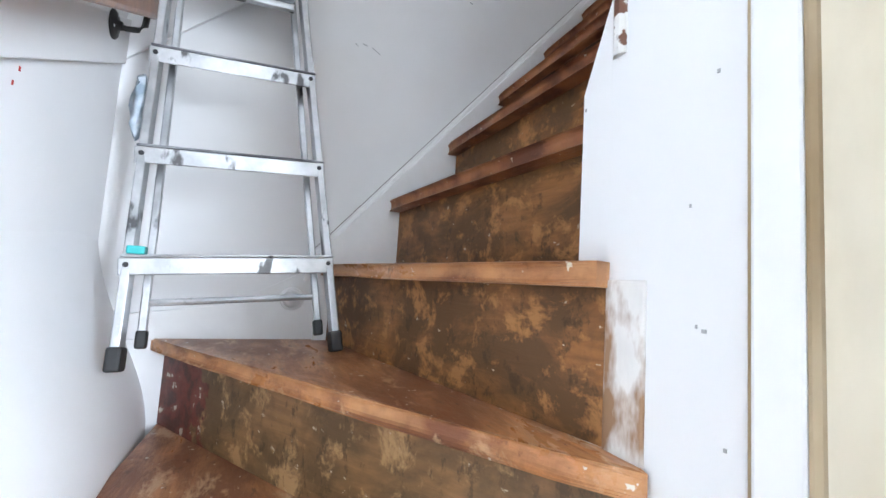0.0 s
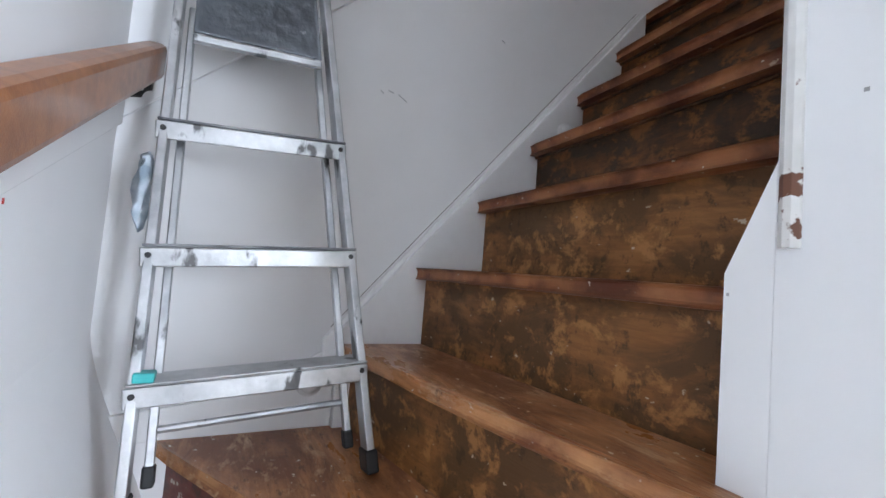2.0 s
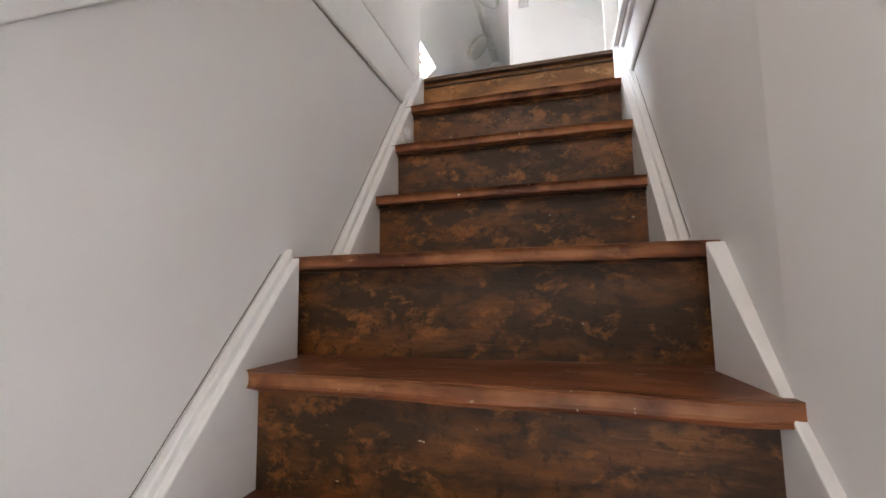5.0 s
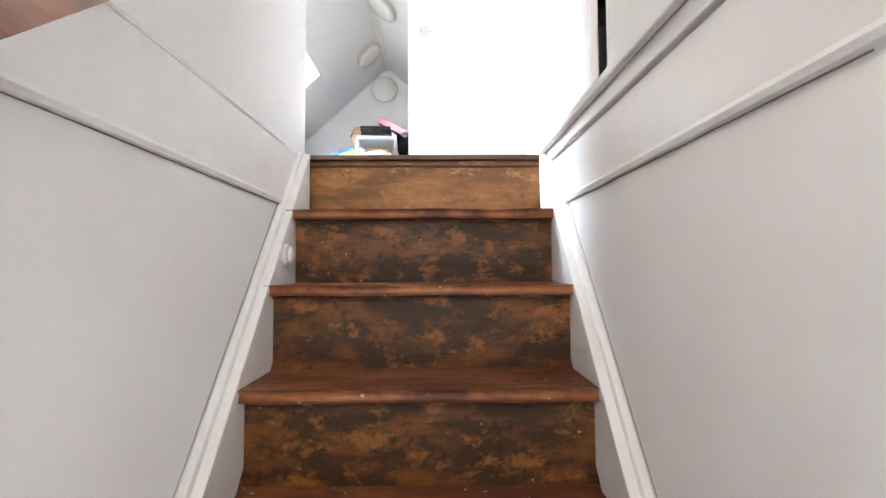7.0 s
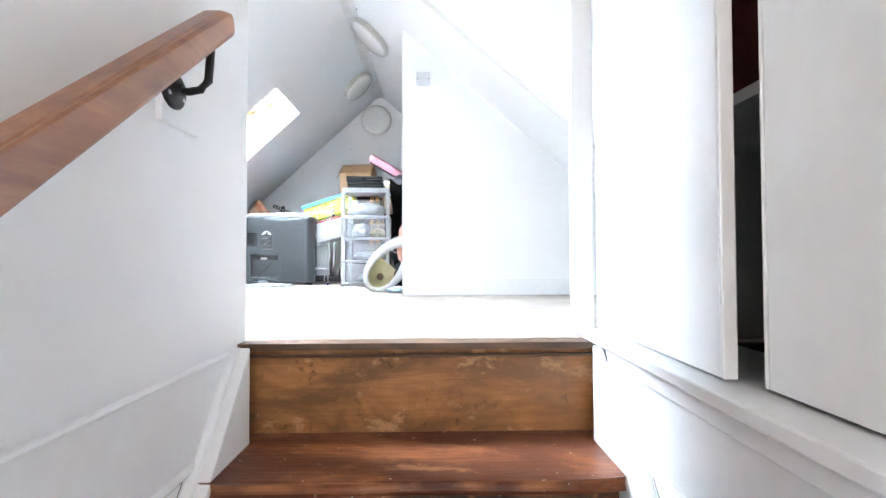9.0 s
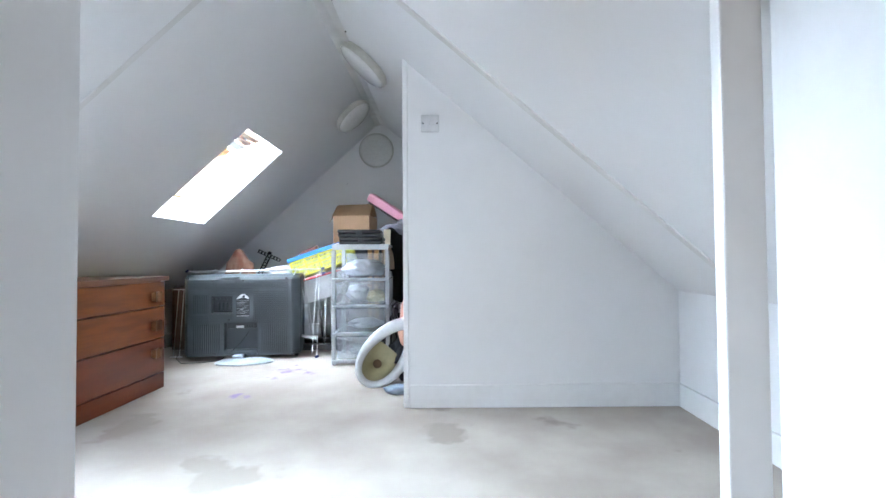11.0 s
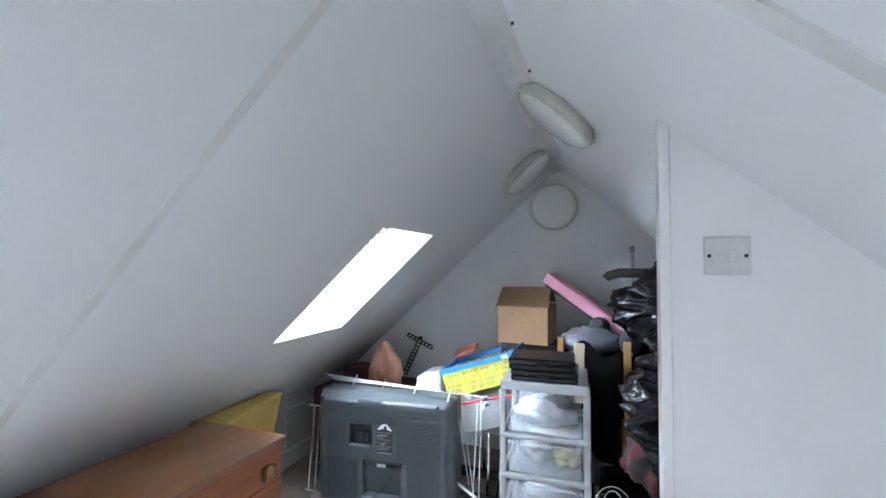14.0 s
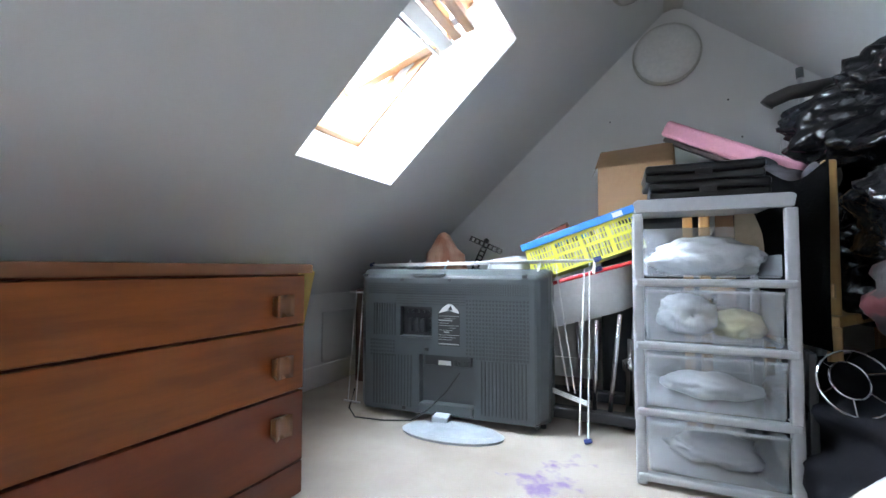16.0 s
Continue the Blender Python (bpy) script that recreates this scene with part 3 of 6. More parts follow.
for n, (x0, x1, y0, y1, z0, z1) in (("rail", (0.03, 0.10, 0.025, LW - 0.020, 0.0, 0.05)), ("rail", (LL - 0.125, LL - 0.090, 0.025, LW - 0.020, -0.01, 0.05)), ("rail", (LL - 0.070, LL - 0.035, 0.025, LW - 0.020, -0.01, 0.05)),
                                ("stile", (0.10, LL - 0.13, 0.025, 0.075, 0.0, 0.05)), ("stile", (0.10, LL - 0.13, LW - 0.065, LW - 0.020, 0.0, 0.05))):
    sky_part(n, x0, x1, y0, y1, z0, z1, PINE, sash, TILT)
p_ = sky_part("pane", 0.10, LL - 0.13, 0.075, LW - 0.065, 0.018, 0.024, GLASS, sash, TILT)
p_.visible_shadow = False
for y in (0.08, LW / 2, LW - 0.10):
    sky_part("catch", LL - 0.0895, LL - 0.0705, y - 0.02, y + 0.02, 0.0, 0.02, ALU, sash, TILT, "small metal catch")
sky_part("ventilation_flap", LL - 0.185, LL - 0.129, 0.03, LW - 0.025, -0.022, -0.010, GLOSS, sash, TILT, "pale ventilation flap")
sky_part("ventilation_bar", LL - 0.200, LL - 0.190, 0.03, LW - 0.025, -0.045, -0.030, ALU, sash, TILT, "thin grey metal bar")
sky_part("latch", 0.035, 0.085, LW / 2 - 0.04, LW / 2 + 0.04, -0.022, -0.001, ALU, sash, TILT, "small metal latch")
bright = bpy.data.materials.new("overcast_sky")
bright.use_nodes = True
bn = bright.node_tree.nodes
bn.remove(bn["Principled BSDF"])
em = bn.new("ShaderNodeEmission")
em.inputs[0].default_value, em.inputs[1].default_value = (0.86, 0.93, 1.0, 1), 5.0
bright.node_tree.links.new(em.outputs[0], bn["Material Output"].inputs[0])
b = prism([(-62, -20), (-60, -20), (-60, 150), (-62, 150)], -120, 120, "y")
structure("backdrop", b, bright, "bright overcast sky beyond the roof window")

# ---- stairs ----
def wr(y):
    return WR + 0.085 * min(1, max(0, (-1.2 - y) / 0.77))


THICK = {1: 0.029, 2: 0.029, 3: 0.029, 4: 0.030}   # nosings
NOSE = {0: ((0, -0.003), (WR, -0.003)), 1: ((0.0, -0.212), (WR, -0.208)), 2: ((0.0, -0.398), (WR, -0.395)), 3: ((0.0, -0.573), (WR, -0.576)),
        4: ((0, -0.985), (WR, -0.981)), 5: ((0.0, -1.160), (wr(-1.23), -1.225)), 6: ((0.0, -1.357), (wr(-1.4), -1.40)), 7: ((0.0, -1.563), (wr(-1.6), -1.60)), 8: ((0.0, -1.768), (wr(-1.78), -1.78)),
        9: ((0.0, -1.976), (1.0, -1.90)), 10: ((0, -2.196), (1.03, -2.00)), 11: ((0.0, -2.63), (1.095, -1.978)), 12: ((0.555, -2.64), (1.082, -1.975)),
        13: ((0.93, -2.64), (1.088, -1.975)), 14: ((1.20, YS), (1.20, -2.0)), 15: ((1.31, YS), (1.31, -2.1)), 16: ((1.42, YS), (1.42, -2.1))}
stairs = thing("staircase", "narrow winding wooden staircase, stripped and worn, between white walls", "staircase", kind="structure")


def up_of(k):
    A, C = Vector(NOSE[k][0]), Vector(NOSE[k][1])
    return A, C, Vector((-(C - A).y, (C - A).x)).normalized()


for k in range(0, 17):
    A, C, up = up_of(k)
    z = TOP - R * k
    if k == 0:
        pts = [tuple(A), tuple(C), (WR, 0.052), (0, 0.052)]
    else:
        A2, C2, up2 = up_of(k - 1)
        pts = [tuple(p) for p in (A, C, C2 + up2 * 0.045, A2 + up2 * 0.045)]
        if k == 11:
            pts = [tuple(A), tuple(C), (1.05, -1.96), tuple(C2 + up2 * 0.03), tuple(A2 + up2 * 0.045)]
    bm = prism(pts, z - (0.018 if k == 0 else THICK.get(k, 0.034)), z - (0.002 if k == 0 else 0), "z")
    es = [e for e in bm.edges if abs(e.verts[0].co.z - e.verts[1].co.z) < 1e-6 and all(min((v.co.xy - A).length, (v.co.xy - C).length) < 1e-4 for v in e.verts)]
    bmesh.ops.subdivide_edges(bm, edges=es, cuts=11)
    es = [e for e in bm.edges if abs(e.verts[0].co.z - e.verts[1].co.z) < 1e-6 and all(abs((v.co.xy - A).cross((C - A).normalized())) < 1e-4 for v in e.verts)]
    if k:
        bmesh.ops.bevel(bm, geom=es, offset=0.014, segments=4, affect="EDGES", profile=0.5)
        rnd = random.Random(k)
        for v in bm.verts:
            f = (v.co.xy - A).cross((C - A).normalized())
            if abs(f) < 0.02:
                q = noise.noise(Vector((v.co.x * 5, v.co.y * 5, k)))
                v.co.z += 0.004 * q
                v.co.x, v.co.y = v.co.x + up.x * 0.004 * q, v.co.y + up.y * 0.004 * q
    m_ = TREAD if k < 10 else TREAD_LIT
    part("tread", bm, EDGE if k == 0 else m_, stairs, "" if 0 < k < 10 else ("thin dark wooden landing edge" if k == 0 else "worn orange-brown winder tread, its colour lightened for the daylight on it"))
for k in range(0, 17):
    A, C, up = up_of(k)
    if k in (12, 13):
        C = C + (C - A).normalized() * 0.05
    z = TOP - R * k
    pts = [tuple(p) for p in (A + up * 0.03, C + up * 0.03, C + up * 0.05, A + up * 0.05)]
    m_, lab = {0: (RISER_LIT, "orange-brown stripped top riser, dark stained, attic light put into its colour"), 12: (RISERP, "bare pine riser with red paint at one end"), 11: (RISER11, "stripped riser with red paint remains at one end"), 13: (RISERP, "bare pine riser")}.get(k, (RISER if k in (8, 9, 10) else RISERU, ""))
    part("riser", prism(pts, z - R + 0.0005, z - (0.017 if k == 0 else THICK.get(k, 0.034) - 0.0005), "z"), m_, stairs, lab)
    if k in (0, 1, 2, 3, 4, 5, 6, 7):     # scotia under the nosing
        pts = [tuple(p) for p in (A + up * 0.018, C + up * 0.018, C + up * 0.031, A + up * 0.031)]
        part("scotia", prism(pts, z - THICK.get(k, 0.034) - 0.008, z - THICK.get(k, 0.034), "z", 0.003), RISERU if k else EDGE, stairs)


def string_board(name, pts, x0, x1, label):
    return structure(name, prism(pts, x0, x1, "x", 0.003), GLOSS, label)


low = [(-1.0, 3.085), (-2.20, 1.70), (-2.20, 1.30), (-1.0, 2.6)]
upp = [(-0.03, 4.033), (-0.775, 3.092), (-0.775, 2.85), (-0.03, 3.75)]
string_board("string_west_lower", low, 0, 0.040, "white glossed stair string, chipped along the steps")
string_board("string_west_upper", upp, 0, 0.044, "white glossed stair string with a bead")
string_board("string_east_upper", upp, WR - 0.044, WR, "white glossed stair string with a bead")
b = prism([(-1.0, 3.085), (-1.95, 1.99), (-1.95, 1.30), (-1.0, 2.6)], WR - 0.032, WR + 0.016, "x", 0.003)
for v in b.verts:
    v.co.x += wr(v.co.y) - WR
structure("string_east_lower", b, GLOSS, "white glossed stair string, chipped along the steps")
# thinner top member behind each string
structure("string_cap", prism([(-1.0, 3.108), (-2.24, 1.675), (-2.24, 1.60), (-1.0, 3.03)], 0, 0.022, "x", 0.004), GLOSS, "thin white top edge of the stair string")
for x0, x1 in ((0, 0.02), (WR - 0.02, WR)):
    structure("string_cap", prism([(-0.028, 4.034), (-0.052, 4.034), (-0.800, 3.090), (-0.76, 3.0), (-0.028, 3.95)], x0, x1, "x", 0.004), GLOSS, "thin white top edge of the stair string")
k = bmesh.new()
grid = []
for i in range(31):
    z = 1.74 - 0.042 * i
    u = min(1, max(0, (1.72 - z) / 0.56))
    grid.append([k.verts.new((0.16 * j, YS - 0.004 + 0.165 * u * u * (3 - 2 * u) + 0.004 * noise.noise(Vector((j * 0.5, z * 4, 1))), z)) for j in range(11)])
for A_, B_ in zip(grid, grid[1:]):
    for j in range(10):
        k.faces.new((A_[j], A_[j + 1], B_[j + 1], B_[j]))
part("wall_south_foot", k, WHITE, None, "battered lower part of the white plaster wall", True, kind="structure")
# white skirting that rises behind the ladder on the west wall
structure("string_west_winder", prism([(YS, 1.42), (YS, 1.48), (-2.45, 1.52), (-2.2, 1.66), (-2.2, 1.42)], 0, 0.018, "x", 0.003), GLOSS, "low white skirting that rises with the steps")
# fascia and beads at the attic floor level
for nm, x0, x1 in (("west", 0.0, 0.007), ("east", WR - 0.007, WR)):
    structure("fascia_" + nm, box(x0, x1, -1.9, -0.02, 3.835, 3.99 if nm == "east" else 4.02), GLOSS, "white fascia board at the attic floor level")
    structure("fascia_bead_" + nm, tube([(x0 if nm == "west" else x1, -1.9, 3.83), (x0 if nm == "west" else x1, -0.19, 3.83)], 0.013, 8), GLOSS, "white rounded bead along the fascia")
structure("fascia_bead_top", tube([(0.003, -1.9, 4.022), (0.003, -0.02, 4.022)], 0.008, 8), GLOSS, "white painted bead at the attic floor level")

# cracks where boards meet the plaster, and painted gap shade under the beads
CRACK_GAP = mat("dark_crack_and_gap_shade", (0.20, 0.165, 0.14), 0.9, scale=30, bump=0)


def crack(name, a_, c_, r, n_=26, seed=0.0, drift=0.0025):
    a_, c_ = Vector(a_), Vector(c_)
    pts = []
    for i in range(n_ + 1):
        p = a_.lerp(c_, i / n_)
        q = noise.noise(Vector((i * 0.6, seed, 2)))
        pts.append(p + Vector((0, drift * q, drift * q)))
    structure(name, tube(pts, r, 5), CRACK_GAP, "thin dark strip for the crack and gap shade between painted board and plaster")


crack("crack_west_lower", (0.001, -1.02, 3.092), (0.001, -2.22, 1.705), 0.0011, 40, 1.0, 0.004)
crack("crack_west_upper", (0.001, -0.08, 4.010), (0.001, -0.79, 3.115), 0.0009, 24, 5.0)
crack("crack_east_upper", (WR - 0.001, -0.08, 4.010), (WR - 0.001, -0.79, 3.115), 0.0009, 24, 7.0)
# dark strips under the beads paint their shadow gap
crack("bead_gap_shade_west", (0.004, -1.85, 3.815), (0.004, -0.19, 3.817), 0.0014, 40, 3.0, 0.001)
crack("bead_gap_shade_east", (WR - 0.004, -1.2, 3.815), (WR - 0.004, -0.19, 3.817), 0.0014, 30, 4.0, 0.001)
crack("crack_ledge", (WR - 0.022, -1.8, 4.0358), (WR - 0.022, 0.0, 4.0358), 0.0010, 30, 6.0, 0.0)

# ---- eaves cupboard ----
structure("cupboard_ledge", box(0.895, 1.16, -2.2, 0.058, 4.036, 4.060, 0.004), GLOSS, "white painted ledge under the cupboard doors, chipped")
structure("cupboard_ledge_trim", box(0.915, WR + 0.01, -2.2, 0.02, 3.996, 4.0355, 0.004), GLOSS, "white moulding under the cupboard ledge")


def cupdoor(y0, y1, x0, x1):
    f = lambda x: east(x) - 0.004
    return prism([(x0, 4.066), (x1, 4.066), (x1, f(x1)), (x0, f(x0))], y0, y1, "y", 0.003)


d = thing("cupboard_door", "plain white sliding cupboard door, slightly open, standing on a ledge", "cupboard door", "cupboard doors")
part("panel", cupdoor(-0.450, 0.05, 0.934, 0.950), GLOSS, d)
part("edge_strip", cupdoor(-0.4565, -0.4505, 0.932, 0.956), GLOSS, d)
d = thing("cupboard_door", "plain white cupboard door beside the dark gap", "cupboard door", "cupboard doors")
part("panel", cupdoor(-1.32, -0.506, 0.962, 0.985), GLOSS, d)
part("edge_strip", cupdoor(-0.5055, -0.500, 0.960, 0.987), GLOSS, d)
structure("cupboard_end_panel", cupdoor(-2.7, -1.325, 0.955, 0.985), WHITE, "white boarded panel beside the cupboard doors")
structure("cupboard_post", prism([(0.872, TOP), (0.932, TOP), (0.932, east(0.932)), (0.872, east(0.872))], 0.060, 0.082, "y", 0.003), GLOSS, "white wooden post at the head of the stairs")
structure("cupboard_shelf", box(1.0, 1.5, -1.3, -0.05, 4.505, 4.525), GLOSS, "white shelf inside the dark eaves cupboard")
part("folded_blanket", box(1.02, 1.35, -1.0, -0.2, 4.526, 4.72, 0.03), mat("dark_red_blanket", (0.10, 0.01, 0.012), 0.9, scale=10, fine=200, bump=0.5), None, "dark red folded blanket on the cupboard shelf", category="blanket")
part("cloth", lathe([(0.02, 0), (0.14, 0.01), (0.17, 0.08), (0.12, 0.17), (0.03, 0.2)], pose(1.2, -0.62, 4.031)), mat("dark_green_cloth", (0.02, 0.05, 0.02), 0.9, scale=12, fine=160, bump=0.5), None, "dark green cloth bundle on the cupboard floor", True, category="cloth")

# ---- handrails ----
def bracket(parent, base, out, up, r=0.036):
    """A cast iron wall rose with a bent arm. base: on the wall; out: unit way off the wall; up: how far the arm rises."""
    base, out = Vector(base), Vector(out)
    m = Matrix.Translation(base) @ out.to_track_quat("Z", "Y").to_matrix().to_4x4()
    br = new("bracket")
    br.parent = parent
    tagged(br, "dark iron handrail bracket")
    part("rose", lathe([(r, 0), (r, 0.004), (r * 0.85, 0.008), (r * 0.35, 0.011), (r * 0.3, 0.02)], m, 20), IRON, br, smooth=True)
    pts = [base + out * d + Vector((0, 0, h)) for d, h in ((0.005, 0), (0.03, -0.004), (0.052, 0.0), (0.066, 0.016), (0.07, up))]
    part("arm", tube(pts, 0.0075, 8), IRON, br, smooth=True)
    for a in (90, 210, 330):
        c = base + Vector((0, math.cos(radians(a)) * r * 0.68, math.sin(radians(a)) * r * 0.68)) if abs(out.x) > 0.5 else base + Vector((math.cos(radians(a)) * r * 0.68, 0, math.sin(radians(a)) * r * 0.68))
        part("screw", lathe([(0.005, 0.006), (0.004, 0.0095)], Matrix.Translation(c) @ out.to_track_quat("Z", "Y").to_matrix().to_4x4(), 8), ALU, br)


IRON = mat("dark_cast_iron", (0.03, 0.028, 0.027), 0.5, metal=0.6, scale=20, fine=120, bump=0.2)


def rail_z(y):
    return 4.702 + 0.895 * (y + 0.229) if y > -0.95 else 4.0567 + 0.943 * (y + 0.95)


def board_z(y):
    return 2.610 + 0.965 * (y + 2.346) if y < -1.5 else 3.426 + 0.80 * (y + 1.5)


rail = thing("handrail", "varnished brown wooden handrail on iron wall brackets beside the upper stairs", "handrail", "handrails")
b = prism([(-2.47, rail_z(-2.47)), (-0.95, rail_z(-0.95)), (-0.225, rail_z(-0.225)), (-0.235, rail_z(-0.235) + 0.05), (-0.275, rail_z(-0.275) + 0.070), (-0.95, rail_z(-0.95) + 0.068), (-2.47, rail_z(-2.47) + 0.066)], 0.048, 0.098, "x", 0.012)
part("rail", b, RAILWOOD, rail)
b = prism([(-2.78, board_z(-2.78)), (-1.22, board_z(-1.22)), (-1.22, board_z(-1.22) + 0.13), (-2.78, board_z(-2.78) + 0.13)], 0, 0.013, "x", 0.003)
part("backing_board", b, WHITE, rail, "white painted backing board")
part("backing_block", box(0, 0.013, -0.33, -0.205, 4.50, 4.565, 0.003), WHITE, rail, "small white mounting block")
bracket(rail, (0.013, -1.80, 3.185), (1, 0, 0), 0.085)
bracket(rail, (0.013, -0.30, 4.565), (1, 0, 0), 0.075)
rail = thing("handrail", "varnished brown wooden handrail on the wall behind the step ladder", "handrail", "handrails")
ry = lambda x: 2.34 - 0.5 * x
b = prism([(0.13, ry(0.13)), (1.35, ry(1.35)), (1.35, ry(1.35) + 0.08), (0.13, ry(0.13) + 0.08)], -2.725, -2.678, "y", 0.012)
part("rail", b, RAILWOOD, rail)
by = lambda x: 2.19 - 0.45 * x
part("backing_board", prism([(0.0135, by(0.0135)), (1.6, by(1.6)), (1.6, by(1.6) + 0.13), (0.0135, by(0.0135) + 0.13)], YS, YS + 0.013, "y", 0.003), WHITE, rail, "white painted backing board")
bracket(rail, (0.16, YS + 0.013, 2.22), (0, 1, 0), 0.07)

# ---- push lights on the strings ----
def knob(y, z, x=0.044):
    k = thing("push_light", "small round white push light stuck on the stair string", "push light", "push lights")
    m = Matrix.Translation((x, y, z)) @ Matrix.Rotation(radians(90), 4, "Y")
    part("base", lathe([(0.036, 0), (0.036, 0.008), (0.033, 0.011)], m, 24), GLOSS, k, smooth=True)
    part("dome", lathe([(0.028, 0.011), (0.027, 0.018), (0.018, 0.024), (0.0, 0.026)], m, 24), PLW, k, smooth=True)


PLW = mat("translucent_white_plastic", (0.78, 0.77, 0.76), 0.3, bump=0)
knob(-0.268, 3.650)
knob(-1.425, 2.452, 0.05)
knob(-2.27, 1.55, 0.018)

# small marks on the walls
MARK = mat("grey_scuff", (0.42, 0.42, 0.42), 0.8, bump=0)
REDM = mat("red_mark", (0.45, 0.05, 0.04), 0.7, bump=0)
for (y, z, dy, dz, m_) in ((-2.11, 2.452, 0.018, -0.004, MARK), (-2.075, 2.447, 0.03, -0.017, MARK), (-2.135, 2.446, 0.010, -0.008, MARK), (-1.70, 2.75, 0.012, -0.006, MARK), (-1.25, 2.30, 0.02, 0.006, MARK)):
    structure("scuff_mark", prism([(y, z), (y + dy, z + dz), (y + dy, z + dz - 0.003), (y, z - 0.003)], 0, 0.0012, "x"), m_, "faint grey scuff on the white wall")
for (x, z, m_) in ((0.52, 1.93, REDM), (0.535, 1.90, REDM), (0.60, 2.35, MARK), (0.75, 2.28, MARK)):
    structure("paint_mark", box(x, x + 0.004, YS, YS + 0.0012, z, z + 0.008), m_, "small stain on the white wall")
for (x, z, w_) in ((1.15, 1.586, 0.007), (1.165, 1.861, 0.004), (1.143, 1.59, 0.003), (1.173, 1.475, 0.004), (1.173, 1.386, 0.004), (1.177, 1.281, 0.004), (0.968, 1.888, 0.004), (1.09, 2.10, 0.006), (1.135, 1.72, 0.003), (1.184, 1.20, 0.004)):
    structure("dent_mark", box(x, x + w_ * 0.7, YN - 0.0012, YN, z, z + 0.004), MARK, "small grey dent in the white paint")
structure("chipped_ledge_patch", box(0.897, 0.912, -0.99, -0.93, 4.0602, 4.0612), mat("bare_wood_chip", (0.35, 0.16, 0.07), 0.7, bump=0), "bare wood chip in the white ledge")

# ---- step ladder ----
LADA = mat("dirty_ladder_aluminium", (0.58, 0.59, 0.60), 0.38, metal=0.85, rgb2=(0.36, 0.37, 0.38), scale=10, fine=70, bump=0.25, spots=(0.10, 0.10, 0.10), spot_scale=18, spot_at=0.63, soft=0.05, spot_stretch=(1, 1, 0.5))
HOOPA = mat("paint_spattered_hoop", (0.34, 0.35, 0.36), 0.45, metal=0.6, rgb2=(0.22, 0.22, 0.23), scale=9, fine=60, bump=0.3, spots=(0.70, 0.71, 0.72), spot_scale=16, spot_at=0.55, soft=0.04)
TAPE = mat("grey_duct_tape", (0.27, 0.29, 0.32), 0.27, metal=0.35, rgb2=(0.17, 0.185, 0.205), scale=7, fine=22, bump=0.8, distance=0.008, spots=(0.62, 0.64, 0.66), spot_scale=26, spot_at=0.69, soft=0.03)
DTAPE = mat("dark_worn_tape", (0.10, 0.10, 0.11), 0.4, metal=0.1, rgb2=(0.25, 0.26, 0.27), scale=14, fine=40, bump=0.6)
RUBBER = mat("black_rubber_foot", (0.015, 0.015, 0.016), 0.6, bump=0.1)
ladder = thing("step_ladder", "scuffed aluminium step ladder with taped platform leaning on white wall", "step ladder")


def lad(side, h, back=0.0):
    """A place on the ladder: side 0 (south) to 1 (north), height above its foot, and how far behind the front rails."""
    f = h / 1.50
    x = 0.352 - 0.268 * f - back
    yl = -2.634 - 0.040 * f
    yr = -2.186 - 0.217 * f
    return Vector((x, yl + (yr - yl) * side, 1.405 + h * 1.0 + 0.04 * side * (1 - 0.6 * f)))


def bar(a, b, w, d, bm=None, bevel=0.003, across=Vector((0, 1, 0))):
    """A flat bar from a to b, w wide along across and d deep."""
    a, b = Vector(a), Vector(b)
    ax = (b - a).normalized()
    s_ = (across - ax * across.dot(ax)).normalized()
    t_ = ax.cross(s_)
    m = Matrix((s_, t_, ax)).transposed().to_4x4()
    m.translation = a
    k = box(-w / 2, w / 2, -d / 2, d / 2, 0, (b - a).length, bevel)
    return merge(bm, k, m)


fr = new("front_frame")
fr.parent = ladder
for s_ in (0, 1):
    k = bar(lad(s_, 0.02), lad(s_, 1.36), 0.018, 0.050)
    part("stile", k, LADA, fr)
    k = bar(lad(s_, -0.005), lad(s_, 0.045), 0.028, 0.06, bevel=0.006)
    part("foot", k, RUBBER, fr, "black rubber foot")
p0, p1 = lad(0, 1.34), lad(1, 1.34)
pts = [p0, lad(0, 1.42), lad(0.01, 1.46), lad(0.045, 1.495), lad(0.10, 1.518), lad(0.18, 1.531), lad(0.3, 1.536), lad(0.5, 1.537), lad(0.7, 1.536), lad(0.82, 1.531), lad(0.90, 1.518), lad(0.955, 1.495), lad(0.99, 1.46), lad(1, 1.42), p1]
part("hoop", tube(pts, 0.014, 10), HOOPA, fr, "scuffed grey painted top hoop", True)
rf = new("rear_frame")
rf.parent = ladder
for s_ in (0.07, 0.93):
    part("stile", bar(lad(s_, 0.055, 0.055), lad(s_, 1.05, 0.045), 0.016, 0.024), LADA, rf)
    part("foot", bar(lad(s_, 0.03, 0.055), lad(s_, 0.07, 0.055), 0.022, 0.03, bevel=0.005), RUBBER, rf, "black rubber foot")
part("cross_bar", tube([lad(0.05, 0.13, 0.055), lad(0.95, 0.13, 0.055)], 0.008, 8), LADA, rf)
